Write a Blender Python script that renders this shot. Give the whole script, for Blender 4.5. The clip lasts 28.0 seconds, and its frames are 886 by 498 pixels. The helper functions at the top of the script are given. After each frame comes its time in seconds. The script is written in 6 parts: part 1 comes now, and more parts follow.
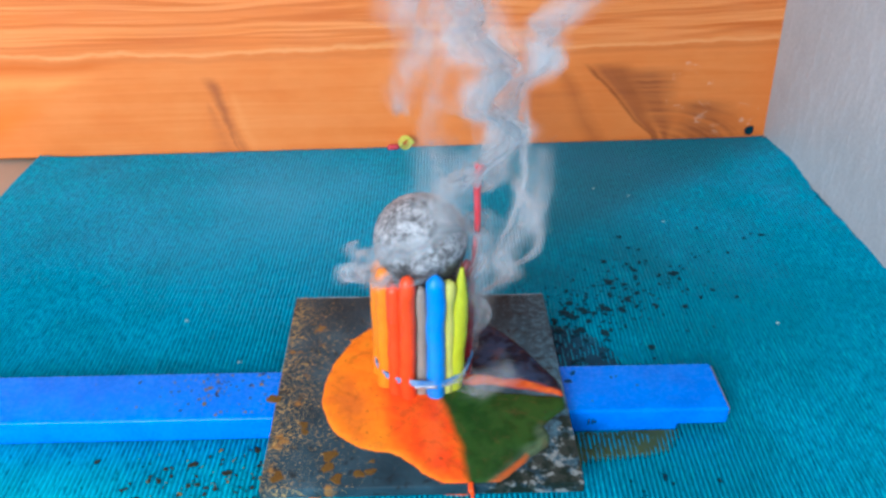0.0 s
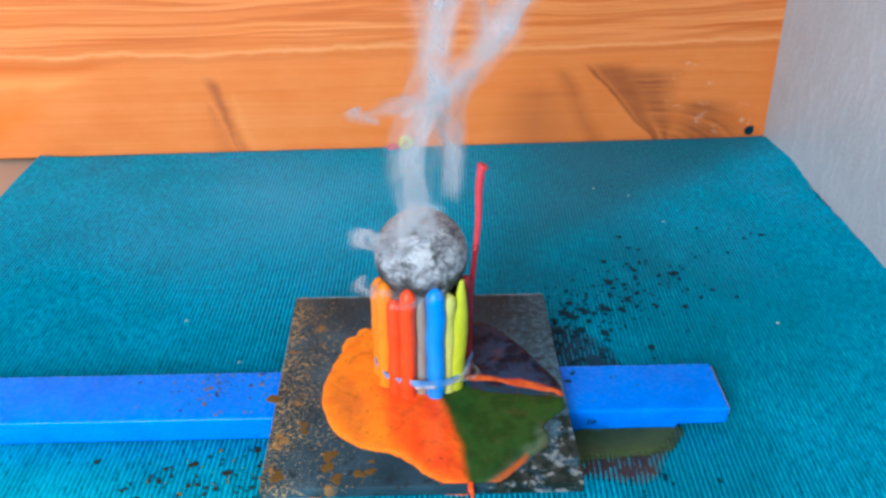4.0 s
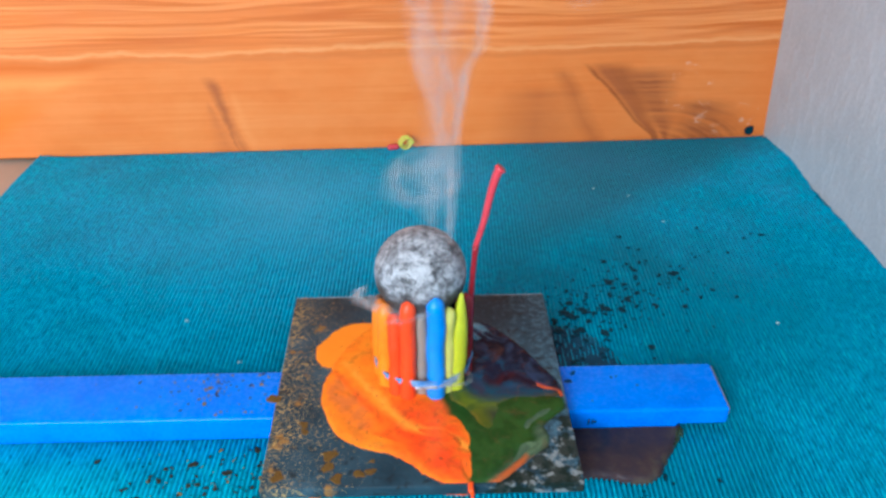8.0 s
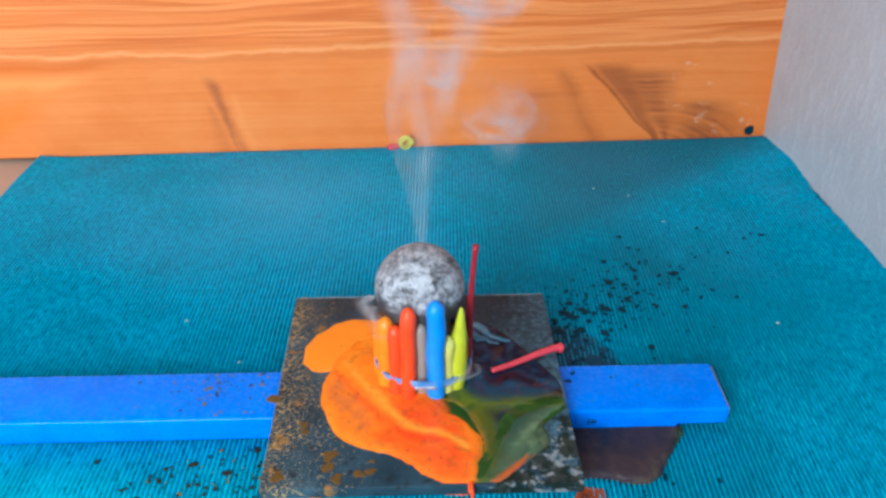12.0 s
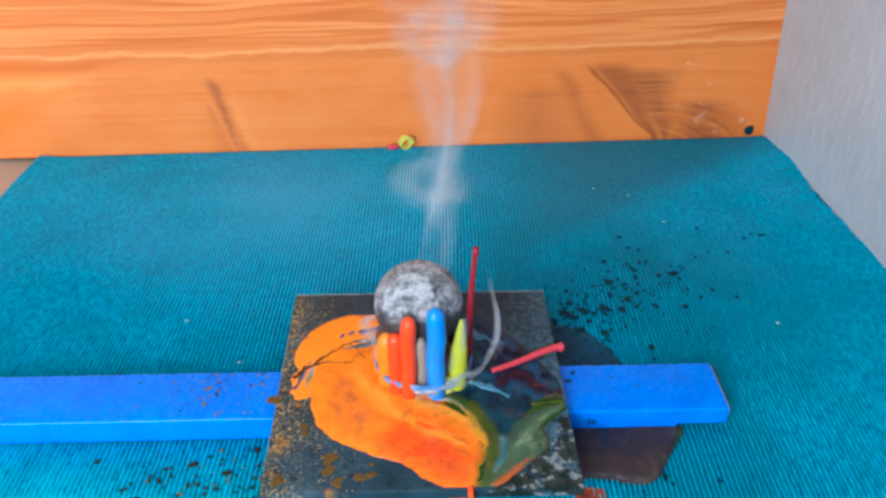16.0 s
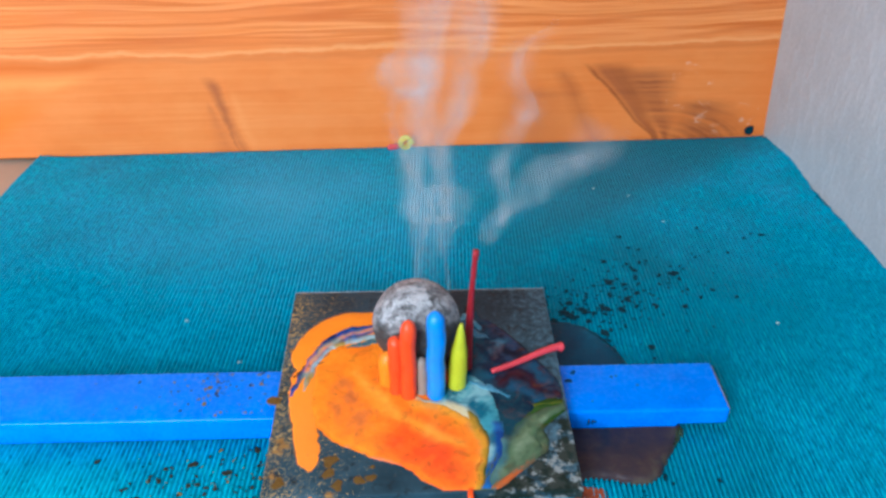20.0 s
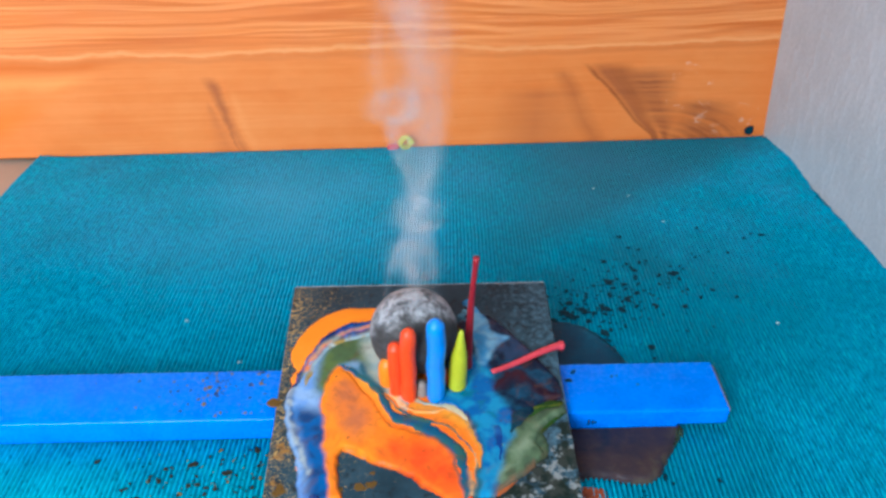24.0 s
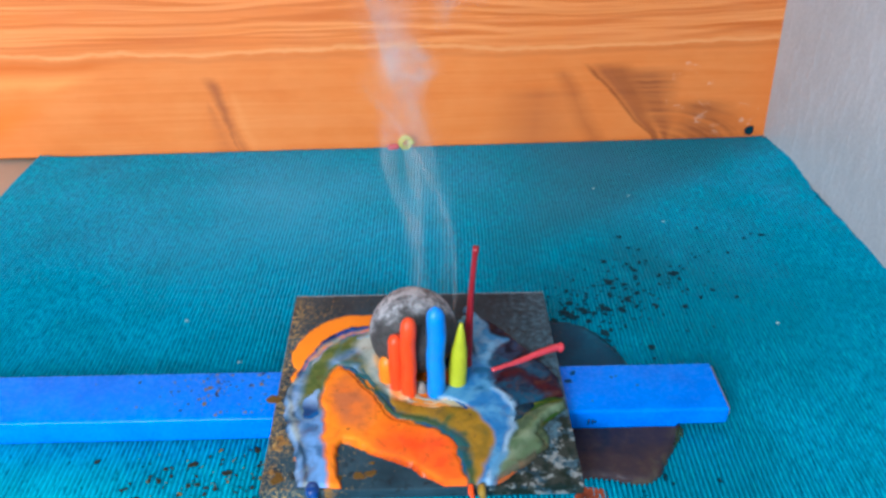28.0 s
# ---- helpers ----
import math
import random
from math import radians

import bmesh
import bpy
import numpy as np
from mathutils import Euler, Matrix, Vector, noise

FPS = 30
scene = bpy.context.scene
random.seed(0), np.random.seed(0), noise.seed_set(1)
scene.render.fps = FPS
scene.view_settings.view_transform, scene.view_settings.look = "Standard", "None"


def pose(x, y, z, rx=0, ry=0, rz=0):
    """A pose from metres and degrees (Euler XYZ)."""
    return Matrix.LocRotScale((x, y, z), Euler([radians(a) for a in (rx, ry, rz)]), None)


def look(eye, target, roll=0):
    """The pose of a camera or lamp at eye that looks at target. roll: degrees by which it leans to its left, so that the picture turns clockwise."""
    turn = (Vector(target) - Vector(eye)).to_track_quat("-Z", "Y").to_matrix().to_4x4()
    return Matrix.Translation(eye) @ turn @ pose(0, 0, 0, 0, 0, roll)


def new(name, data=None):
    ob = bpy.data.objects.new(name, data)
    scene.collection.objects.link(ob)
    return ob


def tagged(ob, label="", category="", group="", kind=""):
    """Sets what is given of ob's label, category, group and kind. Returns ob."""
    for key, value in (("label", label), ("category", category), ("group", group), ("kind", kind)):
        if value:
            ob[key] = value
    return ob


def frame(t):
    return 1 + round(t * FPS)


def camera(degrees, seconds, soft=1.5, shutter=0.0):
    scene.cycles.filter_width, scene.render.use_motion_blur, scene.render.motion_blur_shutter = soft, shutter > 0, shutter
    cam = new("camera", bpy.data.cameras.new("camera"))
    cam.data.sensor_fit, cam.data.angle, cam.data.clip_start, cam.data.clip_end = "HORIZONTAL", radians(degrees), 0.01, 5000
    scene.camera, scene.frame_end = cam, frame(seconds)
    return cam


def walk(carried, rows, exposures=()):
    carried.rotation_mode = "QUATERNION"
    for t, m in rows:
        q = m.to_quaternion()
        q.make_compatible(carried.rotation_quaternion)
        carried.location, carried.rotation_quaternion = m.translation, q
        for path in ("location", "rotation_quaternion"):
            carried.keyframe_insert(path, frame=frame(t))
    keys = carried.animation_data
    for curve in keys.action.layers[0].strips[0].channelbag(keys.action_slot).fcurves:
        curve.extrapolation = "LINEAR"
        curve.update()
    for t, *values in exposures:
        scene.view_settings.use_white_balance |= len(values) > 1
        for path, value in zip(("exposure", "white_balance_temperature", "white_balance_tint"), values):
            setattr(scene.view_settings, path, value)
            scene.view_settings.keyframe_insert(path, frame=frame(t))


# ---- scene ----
import colorsys

cam = camera(55.2, 28.0, soft=2.9)
walk(cam, [(0.0, pose(0.0093, -0.2743, 0.2566, 57.5, 0, 0)), (28.0, pose(0.0093, -0.2743, 0.2566, 57.5, 0, 0))],
     exposures=[(0.0, 0.45, 5600, 7), (28.0, 0.45, 5600, 7)])

# ---- light ----
world = bpy.data.worlds.new("sky")
scene.world = world
scene.cycles.transparent_max_bounces = 96   # thin smoke lies in many veils
world.use_nodes = True
wn = world.node_tree
sky = wn.nodes.new("ShaderNodeTexSky")
sky.sky_type, sky.sun_disc = "NISHITA", False
sky.sun_elevation, sky.sun_rotation = radians(44), radians(37)
sky.air_density, sky.dust_density = 1.0, 3.0
wn.links.new(sky.outputs["Color"], wn.nodes["Background"].inputs["Color"])
wn.nodes["Background"].inputs["Strength"].default_value = 0.12

sun_data = bpy.data.lights.new("sun", "SUN")
sun_data.energy, sun_data.angle, sun_data.color = 2.0, radians(0.5), (1.0, 0.96, 0.91)
sun = new("sun", sun_data)
sun.matrix_world = look((1.5, 2.0, 2.4), (0, 0, 0))

# area lamp added in an unseen window in the wall behind the viewer
day_data = bpy.data.lights.new("unseen_window_lamp", "AREA")
day_data.shape, day_data.size, day_data.size_y, day_data.energy, day_data.color = "RECTANGLE", 0.55, 0.65, 14.9, (1.0, 0.985, 0.97)
daylight = new("unseen_window_lamp", day_data)
daylight.matrix_world = look((-0.42, -0.815, 0.52), (-0.42, 0.0, 0.52))

# ---- materials ----
def nodes_of(name):
    m = bpy.data.materials.new(name)
    m.use_nodes = True
    return m, m.node_tree, m.node_tree.nodes["Principled BSDF"]


def ramp(tree, stops, fac, mode="LINEAR"):
    r = tree.nodes.new("ShaderNodeValToRGB")
    r.color_ramp.interpolation = mode
    while len(r.color_ramp.elements) < len(stops):
        r.color_ramp.elements.new(0.5)
    for e, (p, c) in zip(r.color_ramp.elements, stops):
        e.position, e.color = p, (*c, 1)
    tree.links.new(fac, r.inputs["Fac"])
    return r.outputs["Color"]


def coords(tree, scale=(1, 1, 1), offset=(0, 0, 0), turn=0):
    tc = tree.nodes.new("ShaderNodeTexCoord")
    mp = tree.nodes.new("ShaderNodeMapping")
    mp.inputs["Scale"].default_value, mp.inputs["Location"].default_value = scale, offset
    mp.inputs["Rotation"].default_value = (0, 0, radians(turn))
    tree.links.new(tc.outputs["Object"], mp.inputs["Vector"])
    return mp.outputs["Vector"]


def noise_tex(tree, vec, scale, detail=4, rough=0.55, distortion=0.0):
    n = tree.nodes.new("ShaderNodeTexNoise")
    n.inputs["Scale"].default_value, n.inputs["Detail"].default_value = scale, detail
    n.inputs["Roughness"].default_value, n.inputs["Distortion"].default_value = rough, distortion
    tree.links.new(vec, n.inputs["Vector"])
    return n.outputs["Fac"]


def mixed(tree, fac, a, b):
    x = tree.nodes.new("ShaderNodeMix")
    x.data_type = "RGBA"
    for s, v in ((x.inputs["Factor"], fac), (x.inputs["A"], a), (x.inputs["B"], b)):
        if isinstance(v, (int, float)):
            s.default_value = v
        elif isinstance(v, tuple):
            s.default_value = (*v, 1)
        else:
            tree.links.new(v, s)
    return x.outputs["Result"]


def bump(tree, bsdf, height, strength, distance):
    b = tree.nodes.new("ShaderNodeBump")
    b.inputs["Strength"].default_value, b.inputs["Distance"].default_value = strength, distance
    tree.links.new(height, b.inputs["Height"])
    tree.links.new(b.outputs["Normal"], bsdf.inputs["Normal"])


def plain(name, c1, c2, scale=60, rough=0.5, metal=0.0, relief=0.3, distance=0.0004, distortion=0.5, gloss=0.4):
    """A surface of two close colours, blotched at one scale and grained at a finer one."""
    m, t, b = nodes_of(name)
    v = coords(t)
    big = noise_tex(t, v, scale, 5, 0.6, distortion)
    fine = noise_tex(t, v, scale * 9, 3)
    c = ramp(t, [(0.32, c1), (0.68, c2)], big)
    c = mixed(t, 0.12, c, ramp(t, [(0.3, tuple(x * 0.55 for x in c1)), (0.7, c2)], fine))
    t.links.new(c, b.inputs["Base Color"])
    rr = t.nodes.new("ShaderNodeMapRange")
    rr.inputs["To Min"].default_value, rr.inputs["To Max"].default_value = rough - 0.08, rough + 0.1
    t.links.new(fine, rr.inputs["Value"])
    t.links.new(rr.outputs["Result"], b.inputs["Roughness"])
    b.inputs["Metallic"].default_value = metal
    b.inputs["Specular IOR Level"].default_value = gloss
    bump(t, b, fine, relief, distance)
    return m


def wax(name, stops, scale=45, distortion=1.5, rough=0.28, bands=0.35, thin=0.0, specks=0.5):
    """Molten wax: colours marbled along its rim, a wet gloss; thin: how far its rim lets the ground show."""
    m, t, b = nodes_of(name)
    v = coords(t)
    n = noise_tex(t, v, scale, 6, 0.58, distortion)
    rim = t.nodes.new("ShaderNodeAttribute")
    rim.attribute_name = "rim"
    f = t.nodes.new("ShaderNodeMath")
    f.operation = "MULTIPLY_ADD"
    f.inputs[1].default_value = bands
    t.links.new(rim.outputs["Fac"], f.inputs[0])
    g = t.nodes.new("ShaderNodeMath")
    g.operation = "SUBTRACT"
    g.inputs[1].default_value = bands * 0.62
    t.links.new(n, g.inputs[0])
    t.links.new(g.outputs[0], f.inputs[2])
    c = ramp(t, stops, f.outputs[0])
    fine = noise_tex(t, v, scale * 5, 4, 0.6, 1.0)
    c = mixed(t, 0.22, c, ramp(t, [(p * 0.6 + 0.2, k) for p, k in stops], fine))
    spots = noise_tex(t, v, 520, 2, 0.5)
    c = mixed(t, ramp(t, [(0.70, (0, 0, 0)), (0.76, (specks, specks, specks))], spots), c, (0.09, 0.05, 0.03))
    t.links.new(c, b.inputs["Base Color"])
    b.inputs["Roughness"].default_value = rough
    b.inputs["Coat Weight"].default_value, b.inputs["Coat Roughness"].default_value, b.inputs["Specular IOR Level"].default_value = 0.16, 0.10, 0.2
    bump(t, b, noise_tex(t, v, 190, 4), 0.35, 0.0007)
    if thin:
        a = t.nodes.new("ShaderNodeMath")
        a.operation = "MULTIPLY_ADD"
        a.inputs[1].default_value = 0.35
        t.links.new(fine, a.inputs[0])
        t.links.new(rim.outputs["Fac"], a.inputs[2])
        mr = t.nodes.new("ShaderNodeMapRange")
        mr.inputs["From Min"].default_value, mr.inputs["From Max"].default_value = 1.0, 1.0 + 0.2
        mr.inputs["To Min"].default_value, mr.inputs["To Max"].default_value = 1.0, 1.0 - thin
        t.links.new(a.outputs[0], mr.inputs["Value"])
        t.links.new(mr.outputs["Result"], b.inputs["Alpha"])
    return m


def mat_rubber():
    m, t, b = nodes_of("ribbed_teal_rubber")
    v = coords(t)
    big, mid, film = noise_tex(t, v, 7, 5), noise_tex(t, v, 700, 3), noise_tex(t, v, 13, 5, 0.6)
    c = ramp(t, [(0.3, (0.0006, 0.285, 0.475)), (0.7, (0.001, 0.365, 0.575))], big)
    c = mixed(t, ramp(t, [(0.45, (0, 0, 0)), (0.75, (0.35, 0.35, 0.35))], mid), c, (0.003, 0.47, 0.62))
    # smoke haze put into the colour: paler and bluer towards the board
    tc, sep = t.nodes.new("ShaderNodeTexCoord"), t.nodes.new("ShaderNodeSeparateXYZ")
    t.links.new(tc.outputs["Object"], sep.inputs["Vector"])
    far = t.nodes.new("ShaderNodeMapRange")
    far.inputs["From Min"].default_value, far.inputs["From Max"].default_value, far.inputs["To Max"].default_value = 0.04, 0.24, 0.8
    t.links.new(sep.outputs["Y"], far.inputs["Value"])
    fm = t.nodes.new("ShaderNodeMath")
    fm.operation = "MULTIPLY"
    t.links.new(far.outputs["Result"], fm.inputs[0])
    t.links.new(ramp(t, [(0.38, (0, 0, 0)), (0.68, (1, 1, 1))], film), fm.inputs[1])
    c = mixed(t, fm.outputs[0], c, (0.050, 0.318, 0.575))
    # stronger light on the near left, painted into the base colour
    front_light = t.nodes.new("ShaderNodeMapRange")
    front_light.inputs["From Min"].default_value, front_light.inputs["From Max"].default_value, front_light.inputs["To Max"].default_value = -0.012, -0.055, 0.95
    t.links.new(sep.outputs["Y"], front_light.inputs["Value"])
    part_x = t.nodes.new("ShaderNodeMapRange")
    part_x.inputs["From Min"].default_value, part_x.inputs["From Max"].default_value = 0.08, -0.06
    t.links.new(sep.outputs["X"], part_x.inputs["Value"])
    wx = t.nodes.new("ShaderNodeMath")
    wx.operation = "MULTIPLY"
    t.links.new(front_light.outputs["Result"], wx.inputs[0])
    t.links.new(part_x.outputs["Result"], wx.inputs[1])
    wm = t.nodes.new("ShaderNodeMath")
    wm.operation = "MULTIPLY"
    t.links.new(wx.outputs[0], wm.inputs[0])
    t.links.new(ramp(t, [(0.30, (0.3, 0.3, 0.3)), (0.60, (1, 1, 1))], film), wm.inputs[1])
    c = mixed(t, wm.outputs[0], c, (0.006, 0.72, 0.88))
    # worn speckle along the ridges, and grime
    speck = noise_tex(t, coords(t, (1, 0.45, 1)), 520, 3, 0.65)
    c = mixed(t, ramp(t, [(0.38, (0.68, 0.68, 0.68)), (0.47, (0, 0, 0))], speck), c, (0.002, 0.15, 0.25))
    c = mixed(t, ramp(t, [(0.54, (0, 0, 0)), (0.66, (0.75, 0.75, 0.75))], speck), c, (0.020, 0.52, 0.66))
    c = mixed(t, ramp(t, [(0.44, (0, 0, 0)), (0.72, (0.5, 0.5, 0.5))], noise_tex(t, v, 30, 6, 0.7)), c, (0.010, 0.185, 0.260))

    def calc(op, a, b2=0.0, c2=0.0):
        n = t.nodes.new("ShaderNodeMath")
        n.operation = op
        for s, val in zip(n.inputs, (a, b2, c2)):
            if isinstance(val, (int, float)):
                s.default_value = val
            else:
                t.links.new(val, s)
        return n.outputs[0]

    def patch(cx, cy, r0, r1, most):
        """A round area that fades out from r0 to r1."""
        dx, dy = calc("SUBTRACT", sep.outputs["X"], cx), calc("SUBTRACT", sep.outputs["Y"], cy)
        d = calc("SQRT", calc("ADD", calc("MULTIPLY", dx, dx), calc("MULTIPLY", dy, dy)))
        mr = t.nodes.new("ShaderNodeMapRange")
        mr.interpolation_type = "SMOOTHSTEP"
        mr.inputs["From Min"].default_value, mr.inputs["From Max"].default_value, mr.inputs["To Max"].default_value = r1, r0, most
        t.links.new(d, mr.inputs["Value"])
        return mr.outputs["Result"]

    # shade on the right of the plate, painted in as a round area
    c = mixed(t, patch(0.150, 0.085, 0.02, 0.11, 0.45), c, (0.006, 0.165, 0.240))
    # a darker round area in front of the bar
    c = mixed(t, patch(0.112, -0.032, 0.015, 0.060, 0.50), c, (0.006, 0.165, 0.240))
    # pale smoke haze over the far left, painted in
    c = mixed(t, calc("MULTIPLY", patch(-0.085, 0.165, 0.01, 0.13, 0.62), ramp(t, [(0.3, (0.35, 0.35, 0.35)), (0.7, (1, 1, 1))], film)), c, (0.075, 0.400, 0.600))
    # a broad painted shadow, its slanting edge running into the far corner
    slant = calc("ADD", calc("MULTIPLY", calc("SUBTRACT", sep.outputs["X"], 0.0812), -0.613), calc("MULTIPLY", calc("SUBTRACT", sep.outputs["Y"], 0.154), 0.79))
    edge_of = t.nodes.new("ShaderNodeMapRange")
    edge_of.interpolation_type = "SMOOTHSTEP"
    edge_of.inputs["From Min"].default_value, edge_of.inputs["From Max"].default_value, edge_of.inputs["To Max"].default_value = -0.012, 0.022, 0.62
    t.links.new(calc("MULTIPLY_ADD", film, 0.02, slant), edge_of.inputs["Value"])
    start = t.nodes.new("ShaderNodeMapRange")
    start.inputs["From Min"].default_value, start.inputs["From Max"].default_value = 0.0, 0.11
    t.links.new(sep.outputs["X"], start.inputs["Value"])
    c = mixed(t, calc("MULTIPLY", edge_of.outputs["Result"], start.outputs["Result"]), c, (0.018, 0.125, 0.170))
    # shade among the burnt flakes put into the colour, broken up by noise
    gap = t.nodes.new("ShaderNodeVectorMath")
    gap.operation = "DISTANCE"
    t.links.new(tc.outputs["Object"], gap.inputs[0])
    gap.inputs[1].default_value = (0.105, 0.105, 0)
    fan_shade = t.nodes.new("ShaderNodeMapRange")
    fan_shade.inputs["From Min"].default_value, fan_shade.inputs["From Max"].default_value, fan_shade.inputs["To Max"].default_value = 0.085, 0.02, 0.55
    t.links.new(gap.outputs["Value"], fan_shade.inputs["Value"])
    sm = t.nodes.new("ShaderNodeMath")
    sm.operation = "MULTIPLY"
    t.links.new(fan_shade.outputs["Result"], sm.inputs[0])
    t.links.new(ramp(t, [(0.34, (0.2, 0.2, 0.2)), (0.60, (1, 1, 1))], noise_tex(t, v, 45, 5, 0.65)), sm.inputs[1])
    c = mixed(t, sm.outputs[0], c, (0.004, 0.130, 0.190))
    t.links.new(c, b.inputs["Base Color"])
    b.inputs["Roughness"].default_value = 0.6
    b.inputs["Specular IOR Level"].default_value = 0.15
    return m


def wood_board_material():
    m, t, b = nodes_of("orange_stained_wood")
    tc, sep = t.nodes.new("ShaderNodeTexCoord"), t.nodes.new("ShaderNodeSeparateXYZ")
    t.links.new(tc.outputs["Object"], sep.inputs["Vector"])
    X, Z = sep.outputs["X"], sep.outputs["Z"]

    def calc(op, a, c=0.0, d=0.0):
        n = t.nodes.new("ShaderNodeMath")
        n.operation = op
        for s, v in zip(n.inputs, (a, c, d)):
            if isinstance(v, (int, float)):
                s.default_value = v
            else:
                t.links.new(v, s)
        return n.outputs[0]

    def lines(scale, detail, bend_scale, bend_by, along):
        """Grain lines along the board that wander a little."""
        bend = noise_tex(t, coords(t, (1, 1, 2.4)), bend_scale, 2, 0.5)
        com = t.nodes.new("ShaderNodeCombineXYZ")
        t.links.new(calc("MULTIPLY_ADD", bend, bend_by, Z), com.inputs["Z"])
        t.links.new(calc("MULTIPLY", X, along), com.inputs["X"])
        return noise_tex(t, com.outputs["Vector"], scale, detail, 0.6)

    rings = lines(85, 2, 3, 0.014, 0.015)
    fine = lines(230, 3, 5, 0.010, 0.015)
    fibre = noise_tex(t, coords(t, (8, 8, 160)), 6, 4)
    broad = noise_tex(t, coords(t, (1, 1, 2.5)), 7, 3)
    cloud = noise_tex(t, coords(t, (1, 1, 1.8)), 22, 4, 0.6)
    c = ramp(t, [(0.30, (0.62, 0.173, 0.033)), (0.45, (0.72, 0.221, 0.0484)), (0.535, (0.8, 0.297, 0.0935)), (0.55, (0.66, 0.189, 0.0374)), (0.66, (0.74, 0.243, 0.0605)), (0.70, (0.6, 0.157, 0.0286))], rings)
    high = calc("MINIMUM", calc("MAXIMUM", calc("MULTIPLY_ADD", Z, 40.0, -2.0), 0.10), 1.0)
    c = mixed(t, calc("MULTIPLY", high, 0.9), c, ramp(t, [(0.38, (0.5, 0.124, 0.022)), (0.47, (0.72, 0.232, 0.055)), (0.53, (0.84, 0.335, 0.116)), (0.55, (0.62, 0.167, 0.033)), (0.64, (0.78, 0.27, 0.077))], fine))
    c = mixed(t, ramp(t, [(0.36, (0, 0, 0)), (0.64, (0.6, 0.648, 0.66))], broad), c, (0.74, 0.195, 0.036))
    c = mixed(t, ramp(t, [(0.45, (0, 0, 0)), (0.75, (0.35, 0.378, 0.385))], cloud), c, (0.58, 0.180, 0.072))
    c = mixed(t, 0.08, c, ramp(t, [(0.3, (0.38, 0.0972, 0.022)), (0.7, (0.85, 0.389, 0.132))], fibre))
    # dark growth rings, close together in the upper half
    upper = calc("MINIMUM", calc("MAXIMUM", calc("MULTIPLY_ADD", Z, 55.0, -3.1), 0.12), 1.0)
    grow = lines(118, 1, 6, 0.020, 0.02)
    c = mixed(t, calc("MULTIPLY", upper, ramp(t, [(0.40, (0, 0, 0)), (0.485, (0.62, 0.62, 0.62)), (0.53, (0, 0, 0))], grow)), c, (0.50, 0.120, 0.022))
    c = mixed(t, calc("MULTIPLY", upper, ramp(t, [(0.52, (0, 0, 0)), (0.56, (0.45, 0.45, 0.45)), (0.64, (0, 0, 0))], grow)), c, (0.86, 0.36, 0.12))
    c = mixed(t, calc("MULTIPLY", calc("SUBTRACT", 1.0, upper), 0.62), c, ramp(t, [(0.35, (0.66, 0.180, 0.034)), (0.65, (0.80, 0.275, 0.066))], cloud))
    # one long pale growth line with a darker one under it
    wander = calc("SUBTRACT", calc("MULTIPLY_ADD", cloud, 0.009, calc("MULTIPLY_ADD", broad, 0.016, Z)), 0.0805)
    c = mixed(t, calc("MULTIPLY", calc("MAXIMUM", calc("SUBTRACT", 1.0, calc("DIVIDE", calc("ABSOLUTE", wander), 0.0022)), 0.0), 0.6), c, (0.88, 0.432, 0.165))
    under = calc("ADD", wander, 0.0042)
    c = mixed(t, calc("MULTIPLY", calc("MAXIMUM", calc("SUBTRACT", 1.0, calc("DIVIDE", calc("ABSOLUTE", under), 0.0030)), 0.0), 0.45), c, (0.5, 0.14, 0.033))

    # growth rings sweep in arcs round the branch scar
    ring_x, ring_z = calc("ADD", X, -0.150), calc("MULTIPLY_ADD", Z, 2.4, 0.02)
    radius = calc("SQRT", calc("ADD", calc("MULTIPLY", ring_x, ring_x), calc("MULTIPLY", ring_z, ring_z)))
    com = t.nodes.new("ShaderNodeCombineXYZ")
    t.links.new(calc("MULTIPLY_ADD", cloud, 0.012, radius), com.inputs["X"])
    arcs = ramp(t, [(0.38, (0.38, 0.38, 0.38)), (0.60, (1, 1, 1))], noise_tex(t, com.outputs["Vector"], 150, 3, 0.6))

    def streak(c, x0, slope, curve, w0, w1, top, depth, tint, soft=0.5, ringed=False):
        """A dark branch scar: from its foot x0 it leans and narrows or widens up to its top."""
        line = calc("ADD", calc("MULTIPLY_ADD", Z, slope, x0), calc("MULTIPLY", calc("MULTIPLY", Z, Z), curve))
        off = calc("ABSOLUTE", calc("SUBTRACT", calc("ADD", calc("MULTIPLY_ADD", cloud, 0.010, X), calc("MULTIPLY", fibre, 0.003)), calc("ADD", line, 0.0065)))
        width = calc("MULTIPLY_ADD", Z, (w1 - w0) / top, w0)
        inside = calc("SUBTRACT", 1.0, calc("DIVIDE", off, width))
        above = calc("DIVIDE", calc("SUBTRACT", calc("MULTIPLY_ADD", fibre, 0.004, top), Z), 0.006)
        f = calc("MULTIPLY", calc("MINIMUM", calc("MAXIMUM", calc("DIVIDE", inside, soft), 0.0), 1.0), calc("MINIMUM", calc("MAXIMUM", above, 0.0), 1.0))
        f = calc("MULTIPLY", f, calc("MULTIPLY_ADD", fine, 0.9, depth - 0.45))
        if ringed:
            f = calc("MULTIPLY", f, arcs)
        return mixed(t, f, c, tint)

    c = streak(c, -0.128, -0.38, 0.0, 0.0050, 0.0060, 0.050, 0.60, (0.38, 0.115, 0.040), 1.0)
    c = streak(c, -0.132, -0.26, 0.0, 0.0006, 0.0065, 0.050, 0.62, (0.28, 0.09, 0.036), 1.0)
    c = streak(c, -0.139, -0.30, 0.0, 0.012, 0.002, 0.034, 0.45, (0.44, 0.125, 0.040), 1.0)
